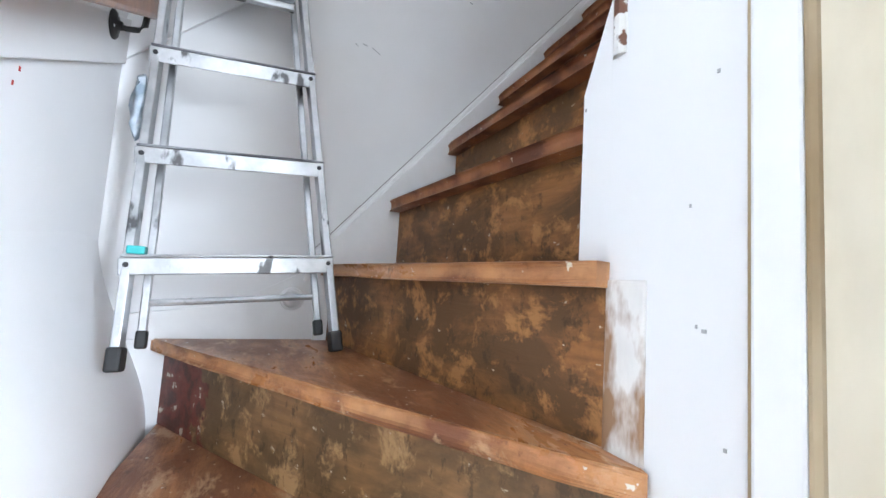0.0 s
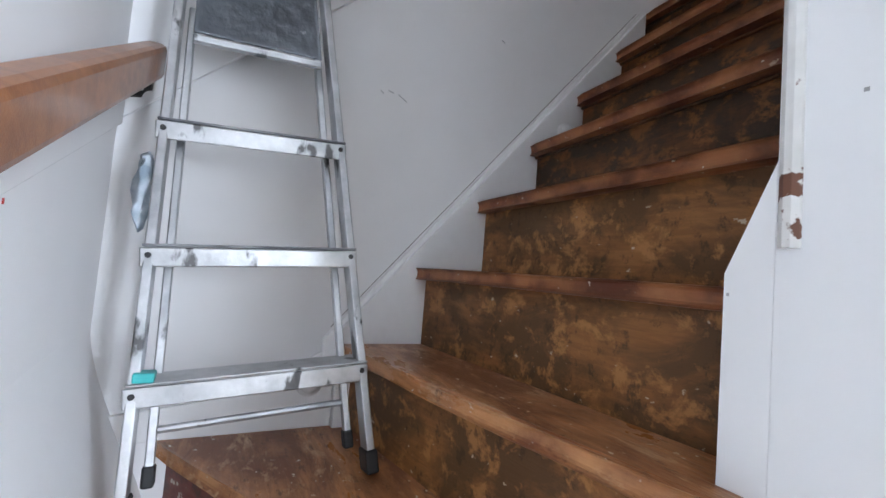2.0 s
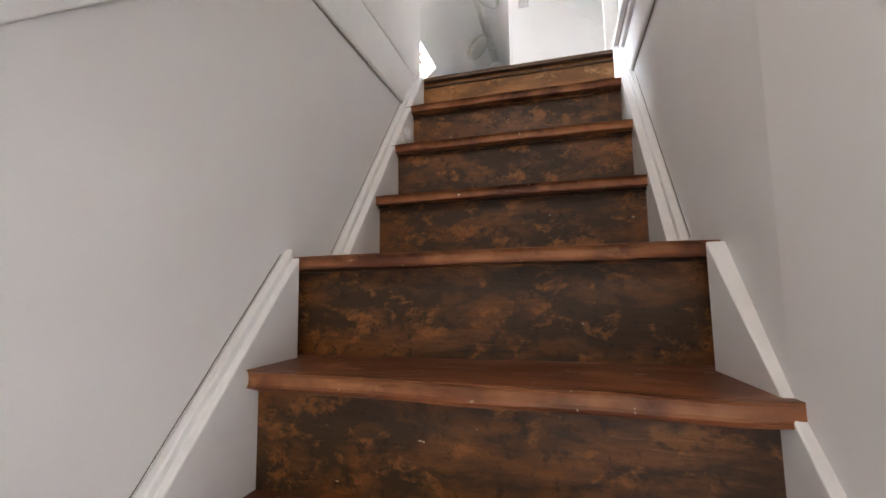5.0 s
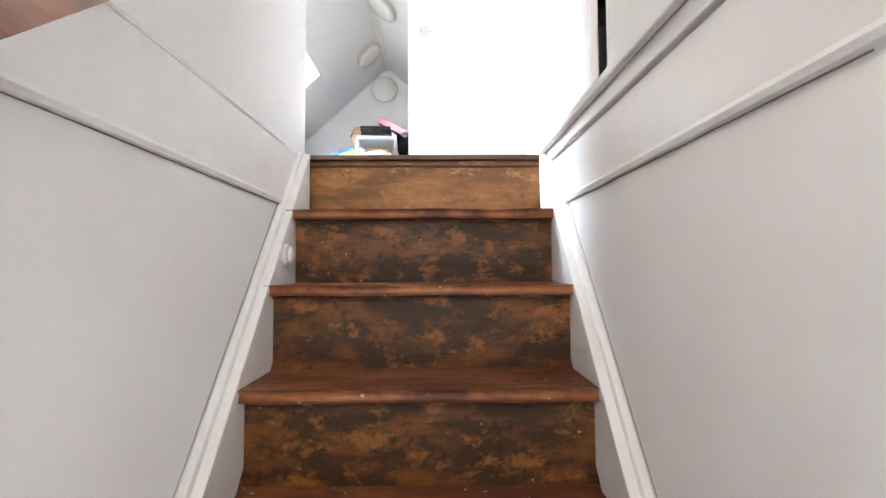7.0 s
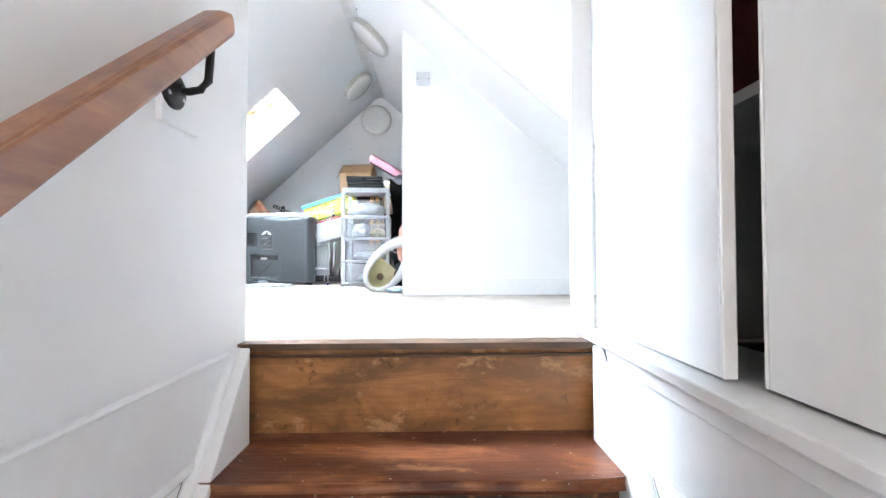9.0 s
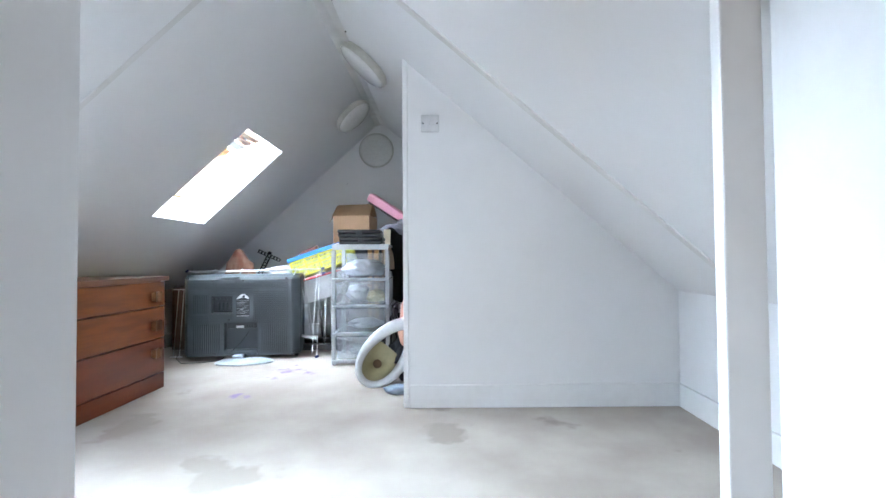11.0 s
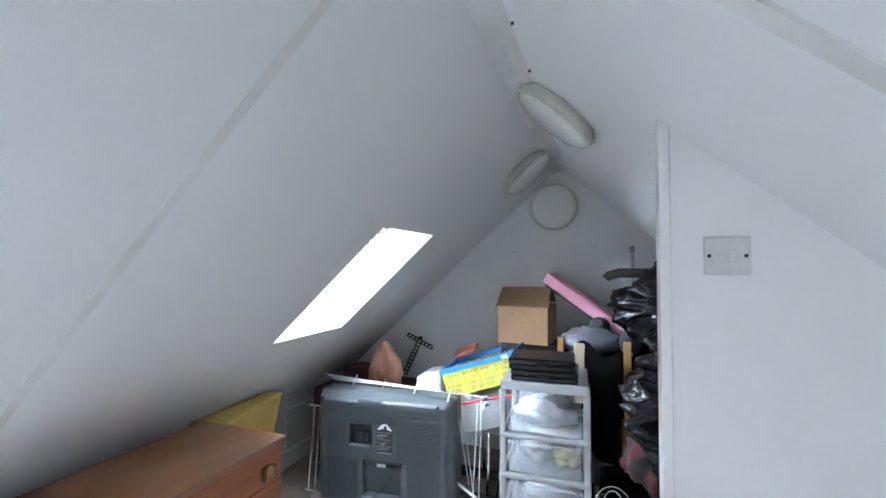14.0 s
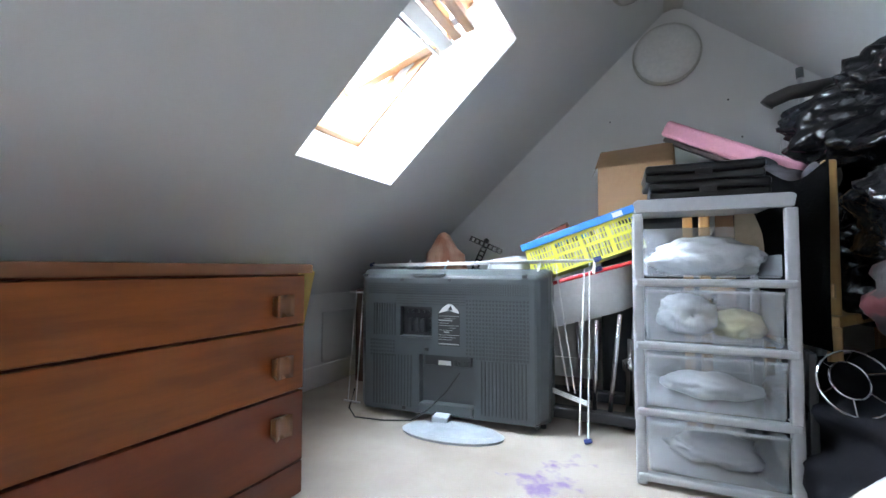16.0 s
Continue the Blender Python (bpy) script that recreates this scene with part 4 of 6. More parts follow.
for i, h_ in enumerate((0.235, 0.49, 0.75)):
    st = new("step")
    st.parent = ladder
    a, c = lad(0, h_), lad(1, h_)
    k = bar(a + Vector((-0.012, -0.012, 0)), c + Vector((-0.012, 0.012, 0)), 0.085, 0.006, across=Vector((1, 0, 0)))
    part("tread_plate", k, DTAPE if i else LADA, st, "taped step" if i else "")
    part("lip", bar(a + Vector((0.027, -0.014, -0.023)), c + Vector((0.027, 0.014, -0.023)), 0.006, 0.038, across=Vector((1, 0, 0))), LADA, st)
    for q in (a, c):
        part("rivet", lathe([(0.006, 0), (0.005, 0.004)], Matrix.Translation(q + Vector((0.03, 0, -0.018))) @ Matrix.Rotation(radians(90), 4, "Y"), 8), RUBBER, st)
k = bmesh.new()
a0, a1, b0, b1 = lad(0.10, 0.96), lad(0.92, 0.96), lad(0.10, 1.200), lad(0.92, 1.200)
N = 28
grid = [[k.verts.new(a0.lerp(a1, i / N).lerp(b0.lerp(b1, i / N), j / N) + Vector((0.022 + 0.004 * noise.noise(Vector((i * 0.32, j * 0.22, 3))) + 0.004 * abs(noise.noise(Vector((i * 0.7 + j * 0.25, j * 0.3, 8)))), 0, 0))) for i in range(N + 1)] for j in range(N + 1)]
for j in range(N):
    for i in range(N):
        k.faces.new((grid[j][i], grid[j][i + 1], grid[j + 1][i + 1], grid[j + 1][i]))
bmesh.ops.solidify(k, geom=k.faces[:], thickness=0.012)
part("platform", k, TAPE, ladder, "platform wrapped in grey duct tape", True)
part("platform_edge", bar(a0 + Vector((0.02, 0, -0.012)), a1 + Vector((0.02, 0, -0.012)), 0.02, 0.016, across=Vector((1, 0, 0))), LADA, ladder)
for s_ in (0, 1):
    part("brace", bar(lad(s_, 0.90, 0.02), lad(s_, 1.17, 0.02), 0.005, 0.022), LADA, ladder)
k = box(0.0, 0.034, -0.012, 0.022, -0.012, 0.006, 0.003)
k.transform(Matrix.Translation(lad(0, 0.245) + Vector((0, 0.01, 0.008))))
part("tape_wrap", k, mat("turquoise_tape", (0.03, 0.42, 0.42), 0.4, bump=0), ladder, "turquoise tape on the step")
k = bmesh.new()
bmesh.ops.create_icosphere(k, subdivisions=3, radius=1)
for v in k.verts:
    q = noise.noise(v.co * 2.2)
    v.co = Vector((v.co.x * 0.012 + 0.006 * q, v.co.y * 0.016 + 0.006 * q, v.co.z * 0.085)) + Vector((0.006 * math.sin(v.co.z * 3), 0.008 * q, 0))
k.transform(Matrix.Translation(lad(0, 0.60) + Vector((-0.03, -0.028, 0))))
part("plastic_strip", k, mat("crumpled_clear_film", (0.55, 0.62, 0.68), 0.15, rgb2=(0.25, 0.32, 0.38), scale=30, fine=60, bump=0.6), ladder, "crumpled plastic film caught on the rail", True)

# ---- ceiling lights, switch, wall marks ----
OPAL = mat("opal_white_glass_cover", (0.78, 0.78, 0.77), 0.25, rgb2=(0.72, 0.71, 0.68), scale=3, bump=0, coat=0.3)
RIM = mat("aged_cream_plastic_rim", (0.58, 0.57, 0.52), 0.4, rgb2=(0.42, 0.41, 0.36), scale=8, bump=0.05)


def disc_light(at, normal, r):
    k = thing("ceiling_light", "round white bulkhead light with a slightly dirty rim", "ceiling light", "ceiling lights")
    m = Matrix.Translation(at) @ Vector(normal).to_track_quat("Z", "Y").to_matrix().to_4x4()
    part("base", lathe([(r * 0.90, 0), (r * 0.90, 0.016), (r * 0.99, 0.017), (r, 0.022), (r, 0.038), (r * 0.965, 0.044)], m, 48), RIM, k, smooth=False)
    part("diffuser", lathe([(r * 0.955, 0.040), (r * 0.94, 0.050), (r * 0.8, 0.062), (r * 0.5, 0.070), (0, 0.073)], m, 48), OPAL, k, smooth=True)



nE, nW = Vector((-KE, 0, -1)).normalized(), Vector((KW, 0, -1)).normalized()
disc_light((0.075, 1.83, east(0.075)), nE, 0.155)
disc_light((-0.185, 2.62, west(-0.185)), nW, 0.150)
disc_light((-0.08, GY, 5.635), (0, -1, 0), 0.150)

SWM = mat("yellowed_white_plastic", (0.60, 0.60, 0.60), 0.3, bump=0)
sw = thing("light_switch", "white plastic double light switch on the white partition", "light switch")
cx, cz = 0.435, 5.293
part("plate", box(cx - 0.041, cx + 0.041, PY - 0.009, PY, cz - 0.039, cz + 0.039, 0.003), SWM, sw)
for dx in (-0.0085, 0.0085):
    k = box(cx + dx - 0.0068, cx + dx + 0.0068, PY - 0.0125, PY - 0.009, cz - 0.012, cz + 0.012, 0.002)
    part("rocker", k, SWM, sw)
for dx in (-0.032, 0.032):
    part("screw", lathe([(0.004, 0), (0.003, 0.001)], Matrix.Translation((cx + dx, PY - 0.009, cz)) @ Matrix.Rotation(radians(90), 4, "X"), 10), RUBBER, sw)
for (x, z) in ((-0.34, 5.35), (0.17, 5.38), (0.02, 5.18), (0.22, 5.2)):
    part("nail", lathe([(0.004, 0), (0.003, 0.006)], Matrix.Translation((x, GY, z)) @ Matrix.Rotation(radians(90), 4, "X"), 8), RUBBER, None, "small dark nail stub in the white gable wall", category="nail", group="nail stubs")
for y, z0 in ((1.35, 0), (1.62, 0)):
    part("nail", lathe([(0.004, 0), (0.003, 0.006)], Matrix.Translation((AX + 0.05, y, east(AX + 0.05) - 0.004)) @ Matrix.Rotation(radians(180), 4, "Y"), 8), RUBBER, None, "small dark nail stub near the ridge", category="nail", group="nail stubs")

# ---- chest of drawers ----
TEAKT = mat("dark_teak_top_edge", (0.16, 0.06, 0.022), 0.35, rgb2=(0.11, 0.04, 0.016), scale=6, fine=60, bump=0.05, stretch=(6, 1, 6), coat=0.15)
TEAKY = mat("golden_teak_top", (0.21, 0.082, 0.026), 0.33, rgb2=(0.15, 0.055, 0.018), scale=3, fine=70, bump=0.05, stretch=(7, 1, 7), coat=0.2)
TEAKR = mat("reddish_teak_veneer", (0.155, 0.034, 0.009), 0.42, rgb2=(0.105, 0.023, 0.008), scale=3, fine=70, bump=0.05, stretch=(7, 1, 7), coat=0.1)
for m_ in (TEAK, TEAKR):
    m_.node_tree.nodes["Principled BSDF"].inputs["Specular IOR Level"].default_value = 0.3
ch = thing("chest_of_drawers", "teak chest of drawers with square wooden handles under the white slope", "chest of drawers")
CX0, CX1, CY0, CY1, CT = -1.37, -0.956, 0.915, 1.723, 4.612
CH = 0.035   # cut corner
part("body", prism([(CX0, CY0 + 0.012), (CX1 - CH - 0.03, CY0 + 0.012), (CX1 - 0.030, CY0 + 0.012 + CH), (CX1 - 0.030, CY1 - 0.01), (CX0, CY1 - 0.01)], TOP + 0.002, CT - 0.0225, "z", 0.002), TEAKR, ch)
b = prism([(CX0, CY0), (CX1 - CH, CY0), (CX1 + 0.006, CY0 + CH), (CX1 + 0.006, CY1), (CX0, CY1)], CT - 0.022, CT, "z", 0.004)
part("top", b, TEAKY, ch, "golden teak top with dark edge")
b = prism([(CX1 - CH - 0.0, CY0 - 0.0012), (CX1 + 0.0072, CY0 + CH - 0.001), (CX1 + 0.0072, CY1 + 0.0012), (CX1 - 0.004, CY1 + 0.0012), (CX1 - 0.004, CY0 + CH)], CT - 0.0235, CT - 0.0012, "z")
part("top_edging", b, TEAKT, ch, "dark edging strip")
b = prism([(CX1 - CH - 0.028, CY0 + 0.014), (CX1 - 0.0285, CY0 + 0.014 + CH), (CX1 - 0.02, CY0 + 0.02 + CH), (CX1 - CH - 0.02, CY0 + 0.006)], TOP + 0.24, CT - 0.024, "z")
part("corner_post", b, TEAK, ch)
zs = [(4.121, 4.294, TEAKR, 4.230), (4.299, 4.456, TEAK, 4.368), (4.461, 4.584, TEAK, 4.512)]
for z0, z1, m_, zc in zs:
    d = new("drawer")
    d.parent = ch
    part("front", box(CX1 - 0.0298, CX1 - 0.006, CY0 + CH + 0.02, CY1 - 0.012, z0, z1, 0.003), m_, d)
    for hy in (CY0 + 0.18, CY1 - 0.098):
        k = box(CX1 - 0.0055, CX1 + 0.022, hy - 0.024, hy + 0.024, zc - 0.026, zc + 0.026)
        for v in k.verts:
            if v.co.x < CX1:
                v.co.y = hy + (v.co.y - hy) * 0.7
                v.co.z = zc + (v.co.z - zc) * 0.75
        bmesh.ops.subdivide_edges(k, edges=k.edges[:], cuts=3, use_grid_fill=True)
        for v in k.verts:
            if v.co.x > CX1 + 0.018:
                v.co.x -= 0.008 * (1 - ((v.co.y - hy) / 0.024) ** 2)
        part("handle", k, TEAKY, d, "square scooped wooden handle", True)
part("plinth", box(CX1 - 0.0295, CX1 - 0.007, CY0 + CH + 0.02, CY1 - 0.012, TOP + 0.002, 4.118, 0.002), TEAKR, ch)

# ---- yellow foam slab behind the chest ----
FOAM = mat("yellow_foam", (0.58, 0.42, 0.12), 0.8, rgb2=(0.48, 0.34, 0.10), scale=5, fine=90, bump=0.3)
fm = prism([(-1.275, 1.745), (-1.39, 2.23), (-1.56, 2.21), (-1.50, 1.745)], TOP + 0.001, 4.590, "z", 0.010)
for v in fm.verts:
    v.co.z += max(0, v.co.z - 4.5) * 0.8 * (v.co.x + 1.40)
    v.co.x -= 0.012 + 0.30 * max(0, 4.5 - v.co.z) if v.co.x > -1.45 else 0
part("foam_slab", fm, FOAM, None, "thick yellow foam block standing behind the chest of drawers", category="foam slab")

# ---- television ----
TVG = mat("grey_textured_television_plastic", (0.050, 0.058, 0.062), 0.34, rgb2=(0.043, 0.050, 0.053), scale=4, fine=260, bump=0.15)
TVD = mat("dark_recess_plastic", (0.02, 0.022, 0.024), 0.5, bump=0.1)
VENT = mat("dark_grey_vent_plastic", (0.020, 0.023, 0.025), 0.5, bump=0.1)
SILV = mat("silver_plastic", (0.45, 0.49, 0.53), 0.3, metal=0.3, bump=0.03)
tv = thing("television", "bulky grey flat television seen from behind, resting on the stained carpet", "television", at=(-0.842, 2.29, TOP), rz=6.5)
W2, H0, H1 = 0.372, 0.018, 0.560


def tvp(name, bm, m_, label="", parent=None):
    return part(name, bm, m_, parent or tv, label)


b = box(-W2, W2, 0.06, 0.20, H0, H1, 0.02)
tvp("front_shell", b, TVG)
def cover(holes):
    """The back shell: a flat face with real recesses, and sides sloping forwards."""
    k = bmesh.new()
    X0, X1, Z0, Z1 = -W2 + 0.05, W2 - 0.05, H0 + 0.012, H1 - 0.035
    xs = sorted({X0, X1, *[v for h_ in holes for v in h_[:2]]})
    zs = sorted({Z0, Z1, *[v for h_ in holes for v in h_[2:4]]})
    for xa, xb in zip(xs, xs[1:]):
        for za, zb in zip(zs, zs[1:]):
            y = next((h_[4] for h_ in holes if h_[0] <= xa and xb <= h_[1] and h_[2] <= za and zb <= h_[3]), 0.0)
            k.faces.new([k.verts.new(q) for q in ((xa, y, za), (xb, y, za), (xb, y, zb), (xa, y, zb))])
    for xa, xb, za, zb, y in holes:
        c_ = [(xa, za), (xb, za), (xb, zb), (xa, zb)]
        for q in range(4):
            (x0, z0), (x1, z1) = c_[q], c_[(q + 1) % 4]
            k.faces.new([k.verts.new(v) for v in ((x0, 0, z0), (x1, 0, z1), (x1, y, z1), (x0, y, z0))])
    rings = []
    for d_, e_, y, rad in ((0.002, 0.002, 0.064, 0.028), (0.008, 0.006, 0.048, 0.030), (0.030, 0.020, 0.014, 0.022), (0.042, 0.029, 0.003, 0.010), (0.050, 0.035, 0.0, 0.0)):
        e0, ring = min(e_, 0.012), []
        for cx_, cz_, a0_ in ((-W2 + d_ + rad, H0 + e0 + rad, 180), (W2 - d_ - rad, H0 + e0 + rad, 270), (W2 - d_ - rad, H1 - e_ - rad, 0), (-W2 + d_ + rad, H1 - e_ - rad, 90)):
            ring += [k.verts.new((cx_ + rad * math.cos(radians(a0_ + 18 * q)), y, cz_ + rad * math.sin(radians(a0_ + 18 * q)))) for q in range(6)]
        rings.append(ring)
    for A_, B_ in zip(rings, rings[1:]):
        for q in range(24):
            k.faces.new((A_[q], A_[(q + 1) % 24], B_[(q + 1) % 24], B_[q]))
    bmesh.ops.remove_doubles(k, verts=k.verts[:], dist=1e-5)
    return k


tvp("back_cover", cover([(-0.178, -0.05, 0.31, 0.42, 0.032), (-0.10, 0.11, 0.035, 0.245, 0.040)]), TVG)
# vents: fine raised louvres, joined as one part a field
def louvres(x0, x1, z0, z1, dx, dz, w, h):
    k = bmesh.new()
    z = z0
    while z < z1:
        x = x0
        while x < x1:
            q = bmesh.ops.create_cube(k, size=1)
            for v in q["verts"]:
                v.co = Vector((x + v.co.x * w, -0.001 + v.co.y * 0.003, z + v.co.z * h))
            x += dx
        z += dz
    return k


for x0, x1, z0, z1, dz in ((-0.31, 0.31, 0.470, 0.505, 0.0085), (0.085, 0.305, 0.245, 0.455, 0.0135), (-0.30, -0.20, 0.235, 0.30, 0.0135)):
    tagged(tvp("vent_grille", louvres(x0, x1, z0, z1, 0.0085 if dz < 0.01 else 0.012, dz, 0.0045 if dz < 0.01 else 0.007, dz * 0.55), VENT, "rows of fine vent slots"), kind="stuff")
b = bmesh.new()
for x0, x1, z0, z1, dx in ((-0.29, -0.125, 0.05, 0.24, 0.013), (0.135, 0.30, 0.05, 0.235, 0.013), (-0.29, -0.20, 0.31, 0.43, 0.011)):
    x = x0
    while x < x1:
        tvp("vent_slot", box(x, x + 0.004, -0.003, 0.001, z0, z1), VENT)
        x += dx
b.free()
for z in np.arange(0.430, 0.466, 0.009):
    tvp("vent_louvre", box(-0.20, 0.078, -0.002, 0.001, float(z), float(z) + 0.003), VENT)
pp = new("port_panel")
pp.parent = tv
tvp("recess", box(-0.177, -0.051, 0.026, 0.0315, 0.311, 0.419), BLACK, "", pp)
tvp("recess_lip", box(-0.180, -0.048, -0.005, 0.004, 0.304, 0.3105, 0.002), TVG, "", pp)
for j in range(3):
    tvp("socket", box(-0.150 + j * 0.026, -0.136 + j * 0.026, 0.012, 0.0255, 0.325, 0.375, 0.002), TVD, "", pp)
for j in range(5):
    tvp("socket", lathe([(0.006, 0), (0.006, 0.010), (0.003, 0.011)], Matrix.Translation((-0.158 + j * 0.022, 0.0255, 0.400)) @ Matrix.Rotation(radians(90), 4, "X"), 10), VENT, "round socket", pp)
for j in range(3):
    tvp("socket", lathe([(0.005, 0), (0.005, 0.008), (0.003, 0.009)], Matrix.Translation((-0.066, 0.0255, 0.330 + j * 0.022)) @ Matrix.Rotation(radians(90), 4, "X"), 10), VENT, "round socket", pp)
lb = new("rating_label")
lb.parent = tv
tvp("sheet", box(-0.024, 0.059, -0.0045, -0.0030, 0.283, 0.405), mat("dark_label", (0.012, 0.012, 0.012), 0.4, bump=0), "", lb)
tvp("warning_mark", prism([(-0.022, 0.400), (-0.004, 0.404), (0.020, 0.412), (0.040, 0.404), (0.057, 0.400), (0.052, 0.412), (0.030, 0.432), (0.012, 0.433), (-0.008, 0.418)], -0.006, -0.0047, "y"), mat("label_white", (0.75, 0.75, 0.75), 0.4, bump=0), "white warning mark", lb)
tvp("warning_sign", prism([(0.012, 0.412), (0.032, 0.411), (0.026, 0.428)], -0.0072, -0.0062, "y"), BLACK, "black triangle sign", lb)
LABELG = mat("label_grey_print", (0.30, 0.30, 0.30), 0.4, bump=0)
for j in range(13):
    a_ = -0.021 + 0.020 * ((j * 5) % 3) * (j % 2)
    tvp("text_line", box(a_, 0.055 - 0.012 * ((j * 7) % 4), -0.0058, -0.0048, 0.287 + j * 0.0085, 0.2885 + j * 0.0085 + (0.003 if j % 5 == 0 else 0)), LABELG, "line of small print", lb)
st = new("stand_recess")
st.parent = tv
tvp("mount_plate", box(-0.085, 0.095, 0.018, 0.0395, 0.205, 0.243, 0.003), TVD, "", st)
tvp("lower_bar", box(-0.098, 0.108, -0.012, 0.038, 0.038, 0.070, 0.006), TVG, "", st)
tvp("label", box(-0.030, 0.018, 0.0165, 0.0178, 0.208, 0.224), bpy.data.materials["label_white"], "small white sticker", st)
for j in range(4):
    tvp("connector", box(0.03 + j * 0.016, 0.04 + j * 0.016, 0.010, 0.0178, 0.212, 0.226, 0.001), VENT, "small dark connector", st)
for x, z in ((-0.33, 0.535), (-0.17, 0.520), (0.02, 0.520), (0.29, 0.535), (-0.16, 0.045), (0.07, 0.052), (-0.07, 0.265), (0.33, 0.03)):
    tvp("screw_well", box(x - 0.007, x + 0.007, -0.006, 0.03, z - 0.006, z + 0.006, 0.001), BLACK, "black screw well")
tvp("carry_grip", prism([(-0.135, 0.545), (0.0, 0.545), (-0.012, 0.533), (-0.12, 0.533)], -0.004, 0.05, "y", 0.003), TVG)
tvp("caster", lathe([(0.018, -0.012), (0.02, 0), (0.018, 0.012)], Matrix.Translation((0.34, 0.08, 0.02)) @ Matrix.Rotation(radians(90), 4, "Y"), 14), BLACK)
b = lathe([(0.135, 0.0), (0.138, 0.006), (0.12, 0.014), (0.03, 0.02)], None, 36)
for v in b.verts:
    v.co = Vector((v.co.x * 1.30 + 0.055, v.co.y * 0.60 - 0.085 + 0.03 * (v.co.x > 0) * v.co.x, v.co.z * 1.4 + 0.001))
base = tvp("stand_base", b, SILV, "silver oval stand base")
tvp("stand_neck", box(-0.03, 0.03, -0.06, 0.01, 0.02, 0.045, 0.006), SILV)
pts = [(-0.36, -0.02, 0.10), (-0.375, -0.035, 0.03), (-0.34, -0.05, 0.004), (-0.22, -0.045, 0.004), (-0.12, -0.03, 0.01), (-0.06, -0.015, 0.05), (0.01, -0.012, 0.12), (0.06, -0.01, 0.19)]
tvp("cable", tube(pts, 0.003, 6), BLACK, "thin black power cable")

# ---- clothes airer ----
WIRE = mat("white_coated_wire", (0.80, 0.80, 0.80), 0.3, bump=0)
BLUEP = mat("blue_plastic_cap", (0.01, 0.025, 0.14), 0.4, bump=0)
air = thing("clothes_airer", "folded white wire clothes airer standing behind the television", "clothes airer")
A = lambda x, y, z: Vector((x, y, z))
legs = [((-1.285, 2.30, 4.06), (-1.27, 2.33, 4.50)), ((-1.245, 2.30, 4.06), (-1.235, 2.33, 4.50)), ((-0.352, 2.33, 4.045), (-0.345, 2.36, 4.62)), ((-0.375, 2.30, 4.075), (-0.362, 2.36, 4.60)), ((-0.405, 2.42, 4.17), (-0.47, 2.44, 4.60)), ((-0.43, 2.44, 4.17), (-0.50, 2.46, 4.55))]
for a_, c_ in legs:
    part("leg", tube([a_, c_], 0.0026, 6), WIRE, air)
for z in (4.06, 4.50):
    part("cross_wire", tube([(-1.305, 2.30 if z < 4.2 else 2.33, z), (-1.225, 2.30 if z < 4.2 else 2.33, z)], 0.004, 6), WIRE, air)
for i in range(5):
    part("top_wire", tube([(-1.325 + 0.02 * i, 2.52 - 0.012 * i, 4.617 - 0.003 * i), (-0.31 - 0.02 * i, 2.36 + 0.012 * i, 4.632 - 0.002 * i)], 0.0024, 6), WIRE, air)
for x in (-1.12, -0.92, -0.72, -0.52, -0.33):
    f_ = (x + 1.325) / 1.0
    part("spacer", tube([(x, 2.52 - 0.16 * f_ - 0.02, 4.585), (x, 2.52 - 0.16 * f_ + 0.03, 4.632)], 0.0045, 6), WIRE, air)
for i in range(3):
    part("lower_wire", tube([(-0.50, 2.44, 4.165 + 0.006 * i), (-0.355, 2.33, 4.163 + 0.006 * i)], 0.0024, 6), WIRE, air)
for p_ in ((-1.33, 2.525, 4.617), (-0.318, 2.35, 4.632), (-0.352, 2.33, 4.05), (-0.318, 2.37, 4.60)):
    part("end_cap", lathe([(0.008, -0.012), (0.009, 0), (0.007, 0.012)], Matrix.Translation(p_) @ Matrix.Rotation(radians(70), 4, "Y"), 10), BLUEP, air, "blue plastic end cap")

# ---- drawer tower ----
GREYP = mat("light_grey_plastic", (0.42, 0.43, 0.45), 0.35, rgb2=(0.38, 0.39, 0.41), scale=4, bump=0.03)
CLEARP = mat("frosted_clear_plastic", (0.72, 0.76, 0.80), 0.22, rgb2=(0.66, 0.70, 0.75), scale=3, bump=0.05, alpha=0.31)
ct = thing("drawer_tower", "grey plastic drawer tower with frosted drawers, standing on the carpet", "drawer tower", at=(-0.025, 2.14, TOP), rz=2.5)
D_ = 0.36


def ctp(name, bm, m_, parent=None, label="", smooth=False):
    return part(name, bm, m_, parent or ct, label, smooth)


fr = new("frame")
fr.parent = ct
HT, HW = 0.748, 0.180
k = prism([(-HW + 0.008, HT - 0.035), (HW - 0.008, HT - 0.035), (HW - 0.002, HT - 0.006), (HW - 0.012, HT), (-HW + 0.012, HT), (-HW + 0.002, HT - 0.006)], 0.0, 0.018, "y", 0.003)
ctp("top_rail", k, GREYP, fr)
ctp("top_panel", box(-HW + 0.006, HW - 0.006, 0.019, D_, HT - 0.014, HT - 0.001, 0.003), GREYP, fr)
for sx in (-1, 1):
    a_, c_ = (sx * (HW - 0.030), sx * HW) if sx < 0 else (HW - 0.030, HW)
    x0, x1 = min(sx * (HW - 0.026), sx * HW), max(sx * (HW - 0.026), sx * HW)
    ctp("post", box(x0, x1, 0.0, 0.022, 0.0, HT - 0.036, 0.005), GREYP, fr)
    ctp("post", box(x0, x1, D_ - 0.022, D_, 0.0, HT - 0.015, 0.005), GREYP, fr)
levels = [0.012, 0.180, 0.352, 0.518]
